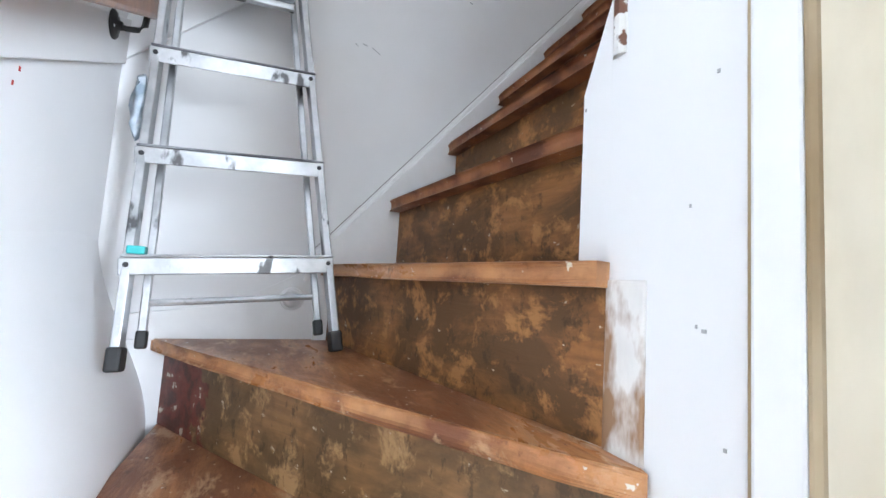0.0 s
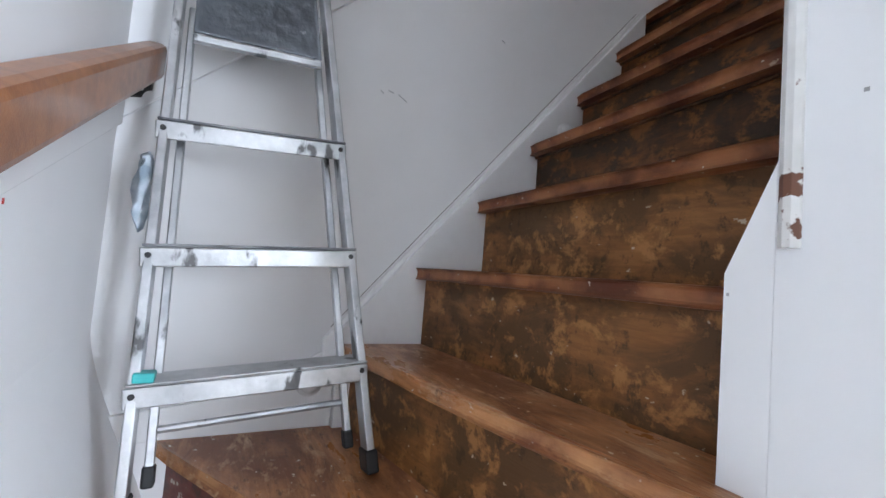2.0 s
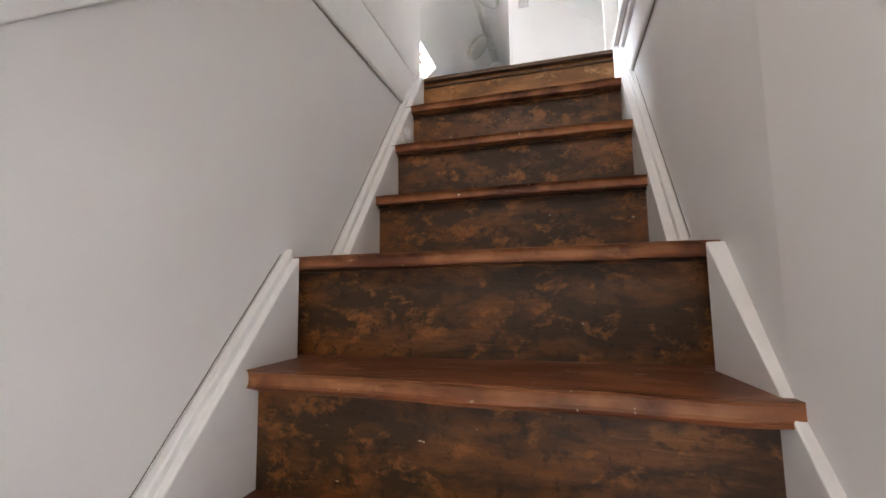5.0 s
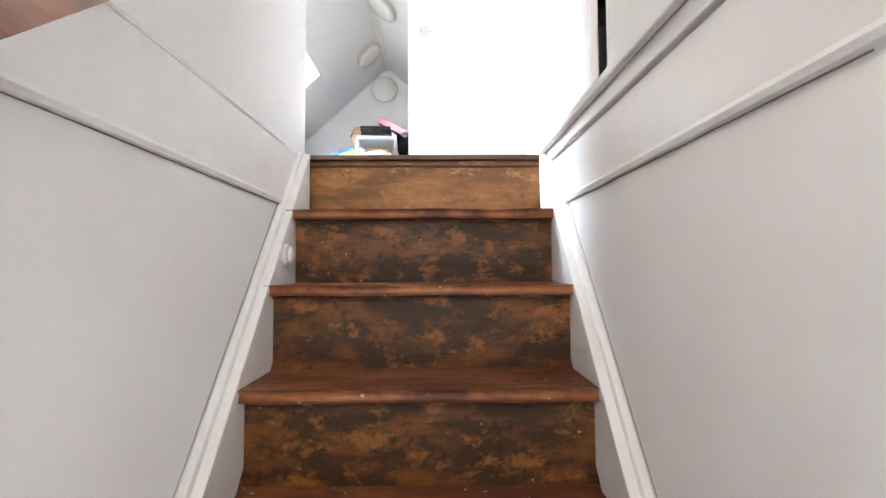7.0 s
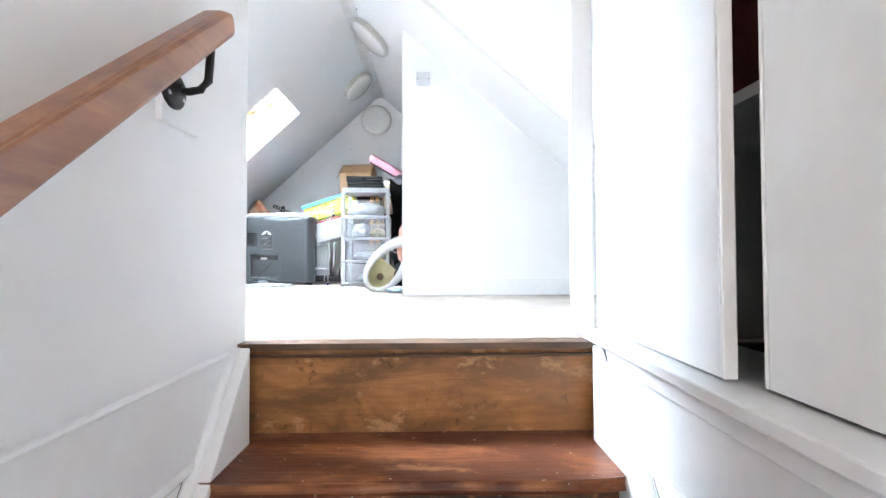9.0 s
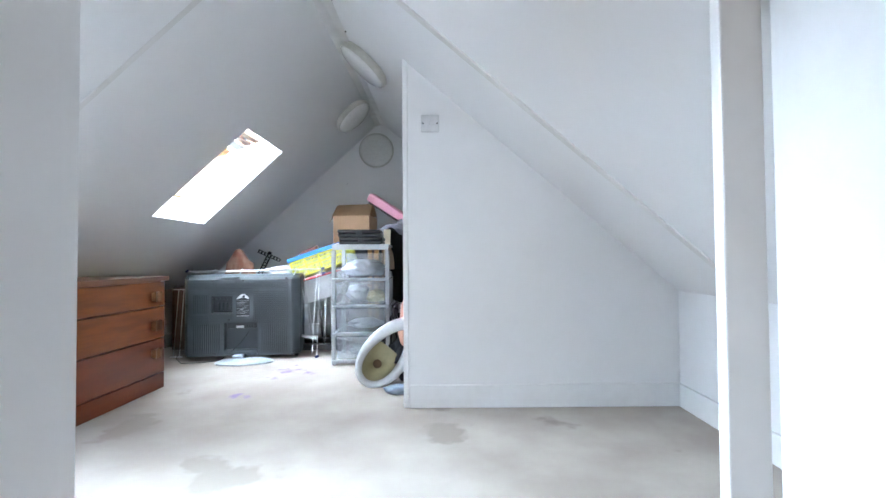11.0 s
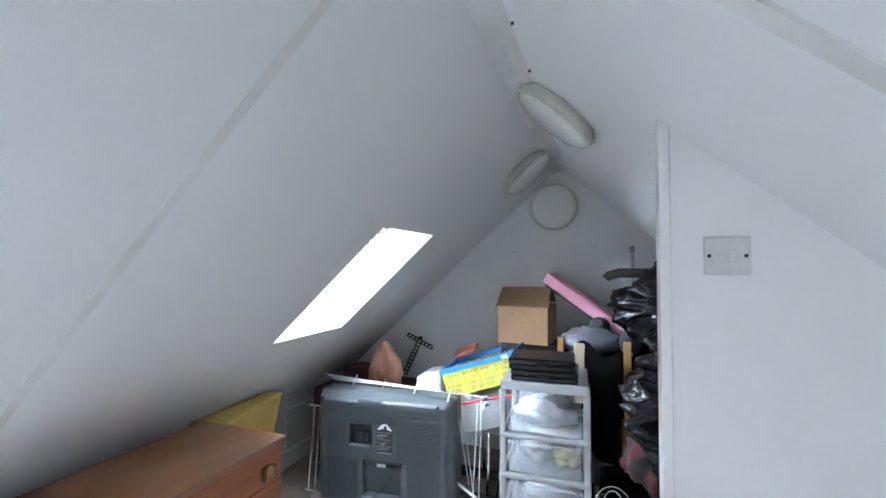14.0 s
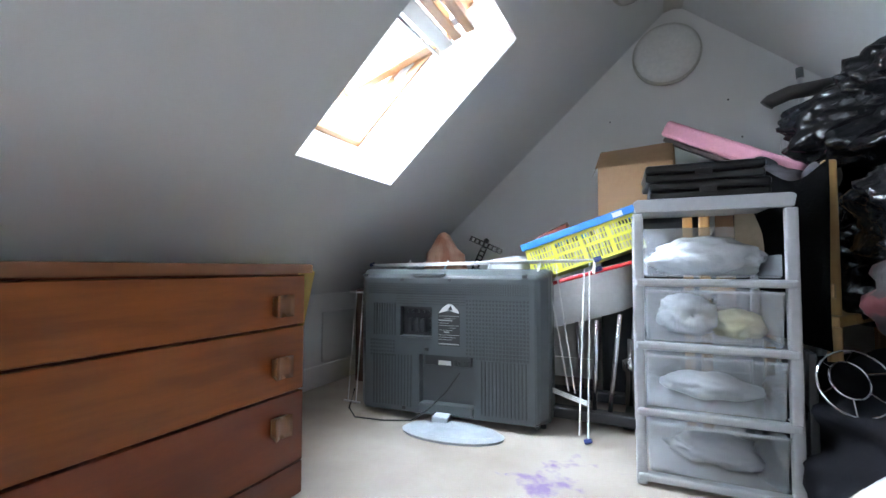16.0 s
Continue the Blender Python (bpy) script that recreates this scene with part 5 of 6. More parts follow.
for z in levels:
    ctp("rail", box(-HW + 0.004, HW - 0.004, -0.007, 0.024, z, z + 0.020, 0.006), GREYP, fr)
    for sx in (-1, 1):
        ctp("runner", box(sx * (HW - 0.006) - 0.004, sx * (HW - 0.006) + 0.004, 0.025, D_ - 0.022, z + 0.004, z + 0.014, 0.002), GREYP, fr)
for j in range(4):
    z0 = levels[j] + 0.022
    z1 = (levels[j + 1] if j < 3 else HT - 0.036) - 0.004
    dr = new("drawer")
    dr.parent = ct
    top_open = j == 3
    hh = z1 - z0
    if not top_open:
        k = bmesh.new()
        n_ = 12
        rows = []
        for q in range(n_ + 1):
            u = -1 + 2 * q / n_
            xb, xt = u * (HW - 0.040), u * (HW - 0.028)
            dip = 0.022 * (1 - u * u)
            rows.append([k.verts.new((xb, 0.004, z0 + 0.004)), k.verts.new((xt, -0.006, z1 - 0.004 - dip)), k.verts.new((xt, 0.006 - 0.014, z1 - 0.004))])
        for q in range(n_):
            for w_ in range(2):
                k.faces.new((rows[q][w_], rows[q + 1][w_], rows[q + 1][w_ + 1], rows[q][w_ + 1]))
        bmesh.ops.solidify(k, geom=k.faces[:], thickness=0.003)
        ctp("front", k, CLEARP, dr)
        k = box(-HW + 0.036, HW - 0.036, -0.016, -0.0085, z1 - 0.012, z1 - 0.005, 0.002)
        ctp("grip", k, CLEARP, dr)
    ctp("bottom", box(-HW + 0.036, HW - 0.036, 0.012, D_ - 0.03, z0 + 0.002, z0 + 0.006), CLEARP, dr)
    for sx in (-1, 1):
        ctp("side", box(sx * (HW - 0.034) - 0.0015, sx * (HW - 0.034) + 0.0015, 0.012, D_ - 0.03, z0 + 0.007, z0 + hh * (0.35 if top_open else 0.93)), CLEARP, dr)
    ctp("back", box(-HW + 0.036, HW - 0.036, D_ - 0.029, D_ - 0.026, z0 + 0.002, z0 + hh * 0.93), CLEARP, dr)

FILM = mat("crumpled_white_film", (0.62, 0.64, 0.66), 0.25, rgb2=(0.45, 0.47, 0.50), scale=9, fine=30, bump=0.7, distance=0.01)


def lump(name, at, size, material, label, category, group="", seed=0, f=2.2, amp=0.25, sub=4, rz=0.0, sharp=False, flat=0.25):
    """A soft bag or bundle: a ball pushed about by noise, flattened below."""
    k = bmesh.new()
    bmesh.ops.create_icosphere(k, subdivisions=sub, radius=1)
    for v in k.verts:
        d_ = v.co.normalized()
        q = noise.noise(d_ * f + Vector((seed, 0, 0))) * amp + noise.noise(d_ * f * 2.6 + Vector((0, seed, 0))) * amp * 0.45
        if sharp:
            q += (abs(noise.noise(d_ * f * 2.4 + Vector((seed, seed, 0)))) - 0.25) * amp * 0.6 + abs(noise.noise(d_ * f * 5.5 + Vector((seed, 3, 0)))) * amp * 0.32
        v.co = d_ * (1 + q)
        v.co.z = max(v.co.z, -1 + flat)
    zmin = min(v.co.z for v in k.verts)
    for v in k.verts:
        v.co = Vector((v.co.x * size[0], v.co.y * size[1], (v.co.z - zmin) * size[2]))
    k.transform(pose(*at, 0, 0, rz))
    return part(name, k, material, None, label, True, category, group)


lump("plastic_bag", (-0.03, 2.30, TOP + 0.547), (0.135, 0.10, 0.060), FILM, "crumpled translucent plastic bag in the open top drawer", "plastic bag", seed=3, sharp=True)
lump("plastic_bag", (-0.07, 2.30, TOP + 0.381), (0.075, 0.09, 0.06), FILM, "white plastic bag behind the frosted drawer front", "plastic bag", seed=5, sharp=True)
lump("cloth", (0.05, 2.29, TOP + 0.381), (0.06, 0.09, 0.04), mat("pale_yellow_cloth", (0.55, 0.50, 0.30), 0.9, scale=10, bump=0.4), "pale yellow cloth behind the frosted drawer front", "cloth", seed=6)
lump("plastic_bag", (-0.02, 2.30, TOP + 0.209), (0.11, 0.09, 0.035), mat("pale_grey_bag", (0.50, 0.52, 0.55), 0.5, scale=10, bump=0.4), "pale grey bag behind the frosted drawer front", "plastic bag", seed=8)
lump("cloth", (0.0, 2.30, TOP + 0.041), (0.12, 0.10, 0.03), mat("dark_grey_cloth", (0.22, 0.225, 0.24), 0.9, scale=10, bump=0.4), "dark grey cloth in the lowest frosted drawer", "cloth", seed=9)

# two black cases on the tower
CASE = mat("black_glossy_case", (0.003, 0.003, 0.0035), 0.30, bump=0.05, fine=40)
CASE.node_tree.nodes["Principled BSDF"].inputs["Specular IOR Level"].default_value = 0.3
for i, (z, rz_, dx) in enumerate(((0.0, 2.0, 0.0), (0.047, 4.0, -0.012))):
    c = thing("black_case", "flat black plastic case lying on the grey drawer tower", "case", "cases on the drawer tower", at=(-0.03 + dx, 2.25, TOP + HT + 0.0005 + z), rz=rz_)
    part("lower_shell", box(-0.135, 0.135, -0.09, 0.11, 0, 0.021, 0.006), CASE, c)
    part("lid", box(-0.136, 0.136, -0.094, 0.11, 0.0225, 0.046, 0.008), CASE, c)
    part("latch", box(-0.02, 0.02, -0.0965, -0.0945, 0.014, 0.028, 0.0008), CASE, c)

# ---- dark stand with chrome legs, trough and crate ----
CHROME = mat("chrome_tube", (0.75, 0.76, 0.78), 0.12, metal=1.0, bump=0)
stand = thing("bath_stand", "black and chrome folding stand that carries a white plastic tub", "stand")
for a_, c_ in (((-0.352, 2.50, 4.10), (-0.34, 2.50, 4.415)), ((-0.30, 2.50, 4.10), (-0.262, 2.50, 4.44)), ((-0.25, 2.75, 4.10), (-0.22, 2.75, 4.47)), ((-0.43, 2.75, 4.10), (-0.45, 2.75, 4.40))):
    part("leg", tube([a_, c_], 0.008, 10), CHROME, stand, smooth=True)
part("base_bar", box(-0.60, -0.21, 2.47, 2.52, 4.060, 4.100, 0.006), BLACK, stand)
part("base_bar", box(-0.60, -0.21, 2.73, 2.78, 4.060, 4.100, 0.006), BLACK, stand)
part("base_foot", box(-0.60, -0.56, 2.52, 2.73, TOP + 0.001, 4.064, 0.004), BLACK, stand)
part("base_foot", box(-0.26, -0.22, 2.52, 2.73, TOP + 0.001, 4.064, 0.004), BLACK, stand)
part("cylinder", lathe([(0.022, 0), (0.022, 0.12), (0.03, 0.125), (0.03, 0.16), (0.012, 0.17), (0.012, 0.24)], pose(-0.235, 2.62, 4.10), 18), CHROME, stand, smooth=True)
WP = mat("white_moulded_plastic", (0.76, 0.77, 0.78), 0.3, rgb2=(0.70, 0.71, 0.72), scale=3, bump=0.02, coat=0.1)
tub = thing("plastic_tub", "white moulded plastic baby bath resting tilted on the stand", "baby bath")


def tubshape(cx, cy, cz, L, Wd, H, tilt, t=0.012):
    k = bmesh.new()
    prof = [(0.78, 0), (0.86, 0.03), (0.93, 0.55), (0.98, 0.92), (1.04, 1.0), (1.0, 0.985), (0.94, 0.9), (0.89, 0.55), (0.82, 0.08), (0.7, 0.05)]
    rings = []
    for r, h_ in prof:
        ring = []
        for j in range(32):
            a = 2 * math.pi * j / 32
            c_, s2 = math.cos(a), math.sin(a)
            e = 0.55
            ring.append(k.verts.new((math.copysign(abs(c_) ** e, c_) * L / 2 * r, math.copysign(abs(s2) ** e, s2) * Wd / 2 * r, h_ * H)))
        rings.append(ring)
    for P_, Q_ in zip(rings, rings[1:]):
        for j in range(32):
            k.faces.new((P_[j], P_[(j + 1) % 32], Q_[(j + 1) % 32], Q_[j]))
    k.faces.new(rings[0][::-1]), k.faces.new(rings[-1])
    k.transform(Matrix.Translation((cx, cy, cz)) @ Matrix.Rotation(radians(-tilt), 4, "Y"))
    return k


part("shell", tubshape(-0.47, 2.68, 4.385, 0.60, 0.36, 0.17, 16), WP, tub, smooth=True)
part("red_rim", tube([(-0.62, 2.485, 4.510), (-0.20, 2.485, 4.628)], 0.007, 8), mat("red_plastic_strip", (0.45, 0.01, 0.015), 0.4, bump=0), tub, "red plastic edge strip")

# crate: a yellow lattice with a blue rim
YEL = mat("yellow_crate_plastic", (0.75, 0.72, 0.10), 0.35, bump=0.02)
BLU = mat("blue_crate_plastic", (0.03, 0.20, 0.62), 0.35, bump=0.02)
crate = thing("folding_crate", "yellow and blue plastic crate full of papers on the white tub", "crate")
M = Matrix.Translation((-0.575, 2.545, 4.553)) @ Matrix.Rotation(radians(-18.5), 4, "Y")
CW, CD, CHT = 0.42, 0.30, 0.150


def crp(name, k, m_, parent=None, label=""):
    k.transform(M)
    return part(name, k, m_, parent or crate, label)


k = box(-0.008, CW + 0.008, -0.010, 0.004, CHT - 0.028, CHT, 0.004)
box(-0.008, CW + 0.008, CD - 0.004, CD + 0.010, CHT - 0.028, CHT, 0.004, bm=k)
box(-0.010, 0.004, 0.004, CD - 0.004, CHT - 0.028, CHT, 0.004, bm=k)
box(CW - 0.004, CW + 0.010, 0.004, CD - 0.004, CHT - 0.028, CHT, 0.004, bm=k)
crp("rim", k, BLU, label="blue plastic rim")
crp("rim_label", box(CW - 0.07, CW - 0.035, -0.0125, -0.0105, CHT - 0.024, CHT - 0.006), bpy.data.materials["label_white"], label="small white label")
for side in ("front", "back"):
    y0 = 0.0 if side == "front" else CD - 0.004
    k = box(0, CW, y0, y0 + 0.004, 0, 0.010)
    for z in (0.058, 0.110):
        box(0.0055, CW - 0.0055, y0, y0 + 0.004, z, z + 0.012, bm=k)
    for x in np.arange(0, CW, 0.0115):
        wide = 0.012 if int(round(x / 0.0115)) % 9 == 0 else 0.0045
        for z0_, z1_ in ((0.0102, 0.0578), (0.0702, 0.1098)):
            box(float(x), min(float(x) + wide, CW), y0 + 0.0005, y0 + 0.0035, z0_, z1_, bm=k)
    for z in (0.034, 0.088):
        box(0.001, CW - 0.001, y0 + 0.0008, y0 + 0.0032, z, z + 0.005, bm=k)
    crp("lattice_side", k, YEL)
for x0 in (0.0, CW - 0.004):
    k = box(x0, x0 + 0.004, 0.0045, CD - 0.0045, 0, 0.012)
    box(x0, x0 + 0.004, 0.0045, CD - 0.0045, 0.106, 0.1218, bm=k)
    for y in np.arange(0.006, CD - 0.01, 0.012):
        box(x0 + 0.0005, x0 + 0.0035, float(y), float(y) + 0.005, 0.0122, 0.1058, bm=k)
    crp("lattice_end", k, YEL)
crp("bottom", box(0.0045, CW - 0.0045, 0.0045, CD - 0.0045, 0.001, 0.005), YEL)
PAPER = mat("paper_and_card", (0.62, 0.60, 0.55), 0.7, rgb2=(0.25, 0.23, 0.20), scale=30, fine=80, bump=0.2, stretch=(3, 0.2, 0.2), vary=0.2)
rnd = random.Random(5)
x = 0.012
while x < CW - 0.03:
    w_ = rnd.uniform(0.008, 0.022)
    k = box(x, x + w_, 0.012, CD - 0.02, 0.006, rnd.uniform(0.085, 0.125))
    k.transform(M)
    part("booklet", k, PAPER, None, "worn paper booklet standing in the folding crate", False, "booklet", "booklets in the crate")
    x += w_ + 0.002
k = box(0.0, 0.135, 0.0, 0.10, 0.0, 0.022, 0.003)
k.transform(Matrix.Translation((-0.600, 2.735, 4.715)) @ Matrix.Rotation(radians(-24), 4, "Y") @ Matrix.Rotation(radians(12), 4, "X"))
part("book", k, mat("brown_red_book_cover", (0.22, 0.055, 0.03), 0.5, scale=9, bump=0.1), None, "brown-red book lying on the papers in the crate", category="book")
k = box(-0.085, 0.075, -0.12, 0.14, 0.0, 0.20, 0.035, seg=4)
for v in k.verts:
    v.co.x -= 0.25 * max(0, 0.12 - v.co.z)
k.transform(Matrix.Translation((-0.685, 2.71, 4.45)) @ Matrix.Rotation(radians(-8), 4, "Y"))
part("head_end", k, WP, tub, "raised rounded head end", True)

# ---- carving, tie rack, brown box behind the television ----
WOODP = mat("carved_pinkish_wood", (0.50, 0.20, 0.12), 0.4, rgb2=(0.66, 0.38, 0.26), scale=9, fine=60, bump=0.2, stretch=(2, 2, 0.6), sharp=0.15)
k = bmesh.new()
rings = []
for i, (h_, w_, d_, o_) in enumerate(((0.0, 0.075, 0.05, 0.0), (0.04, 0.092, 0.06, -0.01), (0.09, 0.100, 0.064, 0.0), (0.13, 0.088, 0.058, 0.004), (0.165, 0.090, 0.055, 0.008), (0.20, 0.062, 0.045, -0.004), (0.235, 0.040, 0.034, -0.012), (0.262, 0.026, 0.022, -0.016), (0.275, 0.008, 0.006, -0.018))):
    rings.append([k.verts.new((o_ + w_ * math.cos(a) * (1 + 0.25 * math.cos(3 * a + h_ * 14)), d_ * math.sin(a) * (1 + 0.2 * math.sin(2 * a)), h_)) for a in [2 * math.pi * j / 20 for j in range(20)]])
for P_, Q_ in zip(rings, rings[1:]):
    for j in range(20):
        k.faces.new((P_[j], P_[(j + 1) % 20], Q_[(j + 1) % 20], Q_[j]))
k.faces.new(rings[0][::-1]), k.faces.new(rings[-1])
k.transform(pose(-1.085, 2.80, 4.505, 0, 2, 10))
part("wood_carving", k, WOODP, None, "pointed reddish carved wooden ornament behind the television", True, "ornament")
part("storage_box", box(-1.50, -0.86, 2.62, 3.05, TOP + 0.001, 4.496, 0.01), mat("dark_brown_box", (0.07, 0.022, 0.015), 0.5, rgb2=(0.05, 0.016, 0.012), scale=5, bump=0.1), None, "dark brown storage box behind the television", category="box")
part("leather_case", box(-1.44, -1.18, 2.84, 3.04, 4.497, 4.575, 0.02), mat("dark_red_leather", (0.09, 0.02, 0.015), 0.45, scale=20, bump=0.3), None, "dark red-brown leather case on the brown box", category="case")
rack = thing("tie_rack", "black perforated plastic T-shaped rack leaning on the white gable wall", "rack")
RM = Matrix.Translation((-1.095, 3.10, 4.50)) @ Matrix.Rotation(radians(24), 4, "Y") @ Matrix.Rotation(radians(-6), 4, "X")
k = bmesh.new()
for sx in (-0.018, 0.012):
    box(sx, sx + 0.006, -0.006, 0.006, 0, 0.235, bm=k)
for z in np.arange(0.0, 0.235, 0.026):
    box(-0.0118, 0.0118, -0.005, 0.005, float(z), float(z) + 0.008, bm=k)
k.transform(RM)
part("upright", k, BLACK, rack)
k = bmesh.new()
for sz in (0.238, 0.262):
    box(-0.10, 0.10, -0.006, 0.006, sz, sz + 0.006, bm=k)
for x in np.arange(-0.10, 0.099, 0.028):
    box(float(x), float(x) + 0.01, -0.005, 0.005, 0.2442, 0.2618, bm=k)
k.transform(RM)
part("cross_arm", k, BLACK, rack)
part("hook", lathe([(0.014, -0.008), (0.014, 0.008)], RM @ Matrix.Translation((0, -0.012, 0.275)) @ Matrix.Rotation(radians(90), 4, "X"), 14), BLACK, rack)

# ---- chair under the heap, box, mat ----
PINEC = mat("honey_pine_chair_wood", (0.48, 0.27, 0.10), 0.45, rgb2=(0.36, 0.19, 0.07), scale=5, fine=60, bump=0.1, stretch=(6, 6, 1))
chair = thing("chair", "honey pine chair almost hidden under black clothes and bags", "chair")
for x, y, zt in ((0.005, 2.60, 4.905), (0.308, 2.48, 4.918)):
    part("back_post", box(x - 0.016, x + 0.016, y - 0.014, y + 0.014, TOP + 0.001, zt, 0.005), PINEC, chair)
part("back_rail", prism([(0.0, 2.588), (0.29, 2.408), (0.30, 2.425), (0.01, 2.605)], 4.52, 4.56, "z", 0.003), PINEC, chair)
part("seat", prism([(0.0, 2.59), (0.30, 2.41), (0.52, 2.75), (0.22, 2.95)], 4.44, 4.47, "z", 0.005), PINEC, chair)
for x, y in ((0.50, 2.73), (0.24, 2.90)):
    part("front_leg", box(x - 0.016, x + 0.016, y - 0.016, y + 0.016, TOP + 0.001, 4.439, 0.004), PINEC, chair)
CLOTH = mat("black_cloth", (0.006, 0.006, 0.007), 0.95, scale=8, fine=120, bump=0.5)
CLOTH.node_tree.nodes["Principled BSDF"].inputs["Specular IOR Level"].default_value = 0.1
k = bmesh.new()
n_ = 20
g_ = []
for j in range(n_ + 1):
    row = []
    for i in range(n_ + 1):
        u, v_ = i / n_, j / n_
        x = 0.075 + 0.205 * u
        y = 2.535 - 0.12 * u - 0.035 - 0.03 * math.sin(u * 9 + v_ * 3) * v_
        z = 4.885 - 0.46 * v_ + 0.03 * math.sin(u * 7) * (1 - v_) - 0.05 * u * v_
        row.append(k.verts.new((x, y, z)))
    g_.append(row)
for j in range(n_):
    for i in range(n_):
        k.faces.new((g_[j][i], g_[j][i + 1], g_[j + 1][i + 1], g_[j + 1][i]))
bmesh.ops.solidify(k, geom=k.faces[:], thickness=0.02)
part("black_garment", k, CLOTH, None, "black garment hanging over the pine chair back", True, "garment")
part("cream_garment", box(0.075, 0.15, 2.47, 2.485, 4.62, 4.90, 0.006), mat("cream_cloth", (0.55, 0.45, 0.32), 0.9, scale=8, bump=0.4), None, "cream cloth hanging beside the black garment", category="garment")
CARD = mat("brown_cardboard", (0.36, 0.22, 0.12), 0.85, rgb2=(0.31, 0.185, 0.10), scale=4, fine=50, bump=0.15)
part("cardboard_sheet", box(0.040, 0.170, 2.622, 2.630, 4.475, 4.80, 0.001), CARD, None, "flat brown cardboard sheet standing behind the drawer tower", category="cardboard")
part("wooden_slat", box(-0.060, -0.030, 2.600, 2.612, TOP + 0.001, 4.79, 0.002), PINEC, None, "narrow honey pine slat standing behind the drawer tower", category="slat")
part("suitcase", box(-0.36, 0.02, 2.83, 3.15, TOP + 0.001, 4.818, 0.03), mat("dark_suitcase_fabric", (0.02, 0.02, 0.025), 0.7, bump=0.3), None, "dark upright suitcase under the cardboard box", category="suitcase")
cb = thing("cardboard_box", "brown cardboard box with open flaps on top of the heap", "cardboard box", at=(-0.362, 2.80, 4.820), rz=-5)
BW, BD, BH, t_ = 0.285, 0.26, 0.212, 0.004
for nm, g in (("front", (0, BW, 0, t_)), ("back", (0, BW, BD - t_, BD)), ("side", (0, t_, t_, BD - t_)), ("side", (BW - t_, BW, t_, BD - t_))):
    part(nm, box(g[0], g[1], g[2], g[3], 0, BH), CARD, cb)
part("bottom", box(t_, BW - t_, t_, BD - t_, 0, t_), CARD, cb)


def flap(name, pts):
    k = bmesh.new()
    k.faces.new([k.verts.new(p) for p in pts])
    bmesh.ops.solidify(k, geom=k.faces[:], thickness=0.004)
    return part(name, k, CARD, cb)


flap("flap", [(-0.01, -0.004, BH - 0.005), (BW + 0.005, -0.004, BH - 0.005), (BW - 0.005, 0.13, BH + 0.105), (-0.012, 0.13, BH + 0.095)])
flap("flap", [(-0.001, -0.004, BH), (-0.001, 0.13, BH + 0.092), (-0.045, 0.10, BH - 0.02), (-0.035, 0.01, BH - 0.055)])
flap("flap", [(-0.01, 0.14, BH + 0.10), (BW, 0.14, BH + 0.105), (BW, BD, BH + 0.01), (0, BD, BH + 0.01)])
PINK = mat("pink_foam_mat", (0.66, 0.30, 0.38), 0.75, rgb2=(0.60, 0.27, 0.34), scale=5, fine=90, bump=0.2)
mt = thing("exercise_mat", "pink foam mat lying tilted across the heap", "exercise mat")
MM = Matrix.Translation((-0.055, 2.95, 5.222)) @ Matrix.Rotation(radians(-24), 4, "Z") @ Matrix.Rotation(radians(31), 4, "Y")
k = box(0.0, 0.52, -0.09, 0.0, -0.065, 0.0, 0.012)
k.transform(MM)
part("top_fold", k, PINK, mt)
k = box(0.01, 0.42, -0.06, 0.10, -0.085, -0.066, 0.004)
k.transform(MM)
part("backing", k, mat("dark_brown_backing", (0.05, 0.03, 0.03), 0.8, bump=0.2), mt)

# ---- bags and the dark heap behind the partition ----
BAG = mat("black_bin_bag_plastic", (0.003, 0.003, 0.0035), 0.20, rgb2=(0.004, 0.004, 0.005), scale=5, fine=16, bump=0.85, distance=0.014)
BAG.node_tree.nodes["Principled BSDF"].inputs["Specular IOR Level"].default_value = 0.3
for i, (at, size, rz_) in enumerate((((0.745, 2.58, 4.85), (0.44, 0.33, 0.27), -20), ((0.70, 1.95, 4.80), (0.33, 0.28, 0.20), 15), ((0.62, 2.15, 4.50), (0.34, 0.32, 0.24), 5), ((1.10, 2.30, 4.36), (0.36, 0.40, 0.26), 40), ((0.62, 2.75, 4.42), (0.36, 0.30, 0.30), 70))):
    lump("bin_bag", at, size, BAG, "black plastic bin bag stuffed full in the heap", "bin bag", "bin bags", seed=11 + i * 3, f=1.7, amp=0.30, sub=6, rz=rz_, sharp=True)
DARKC = mat("dark_clothes", (0.006, 0.006, 0.008), 0.9, rgb2=(0.003, 0.003, 0.004), scale=6, fine=60, bump=0.6)
DARKC.node_tree.nodes["Principled BSDF"].inputs["Specular IOR Level"].default_value = 0.1
# a heap of dark clothes, built as one lump
lump("clothes_heap", (0.62, 2.35, TOP + 0.001), (0.50, 0.60, 0.26), DARKC, "heap of dark crumpled clothes lying on the floor", "blanket", seed=41, f=2.0, amp=0.25, sub=5, flat=0.6)
lump("red_garment", (0.44, 2.14, 4.44), (0.17, 0.13, 0.13), mat("dark_red_fabric", (0.006, 0.003, 0.003), 0.85, rgb2=(0.05, 0.003, 0.005), scale=16, bump=0.6, sharp=0.06), "dark red patterned fabric in the heap", "garment", seed=44, sub=4)
SHOE = mat("dark_grey_felt", (0.045, 0.042, 0.05), 0.8, bump=0.4)
PLAS = mat("smoky_clear_bag", (0.16, 0.16, 0.19), 0.12, rgb2=(0.10, 0.10, 0.12), scale=6, fine=20, bump=0.6, distance=0.01)
lump("zipped_bag", (0.15, 2.66, 4.83), (0.15, 0.10, 0.07), PLAS, "smoky plastic bag with dark shoes on the heap", "bag", seed=51, sub=4, sharp=True, amp=0.15)
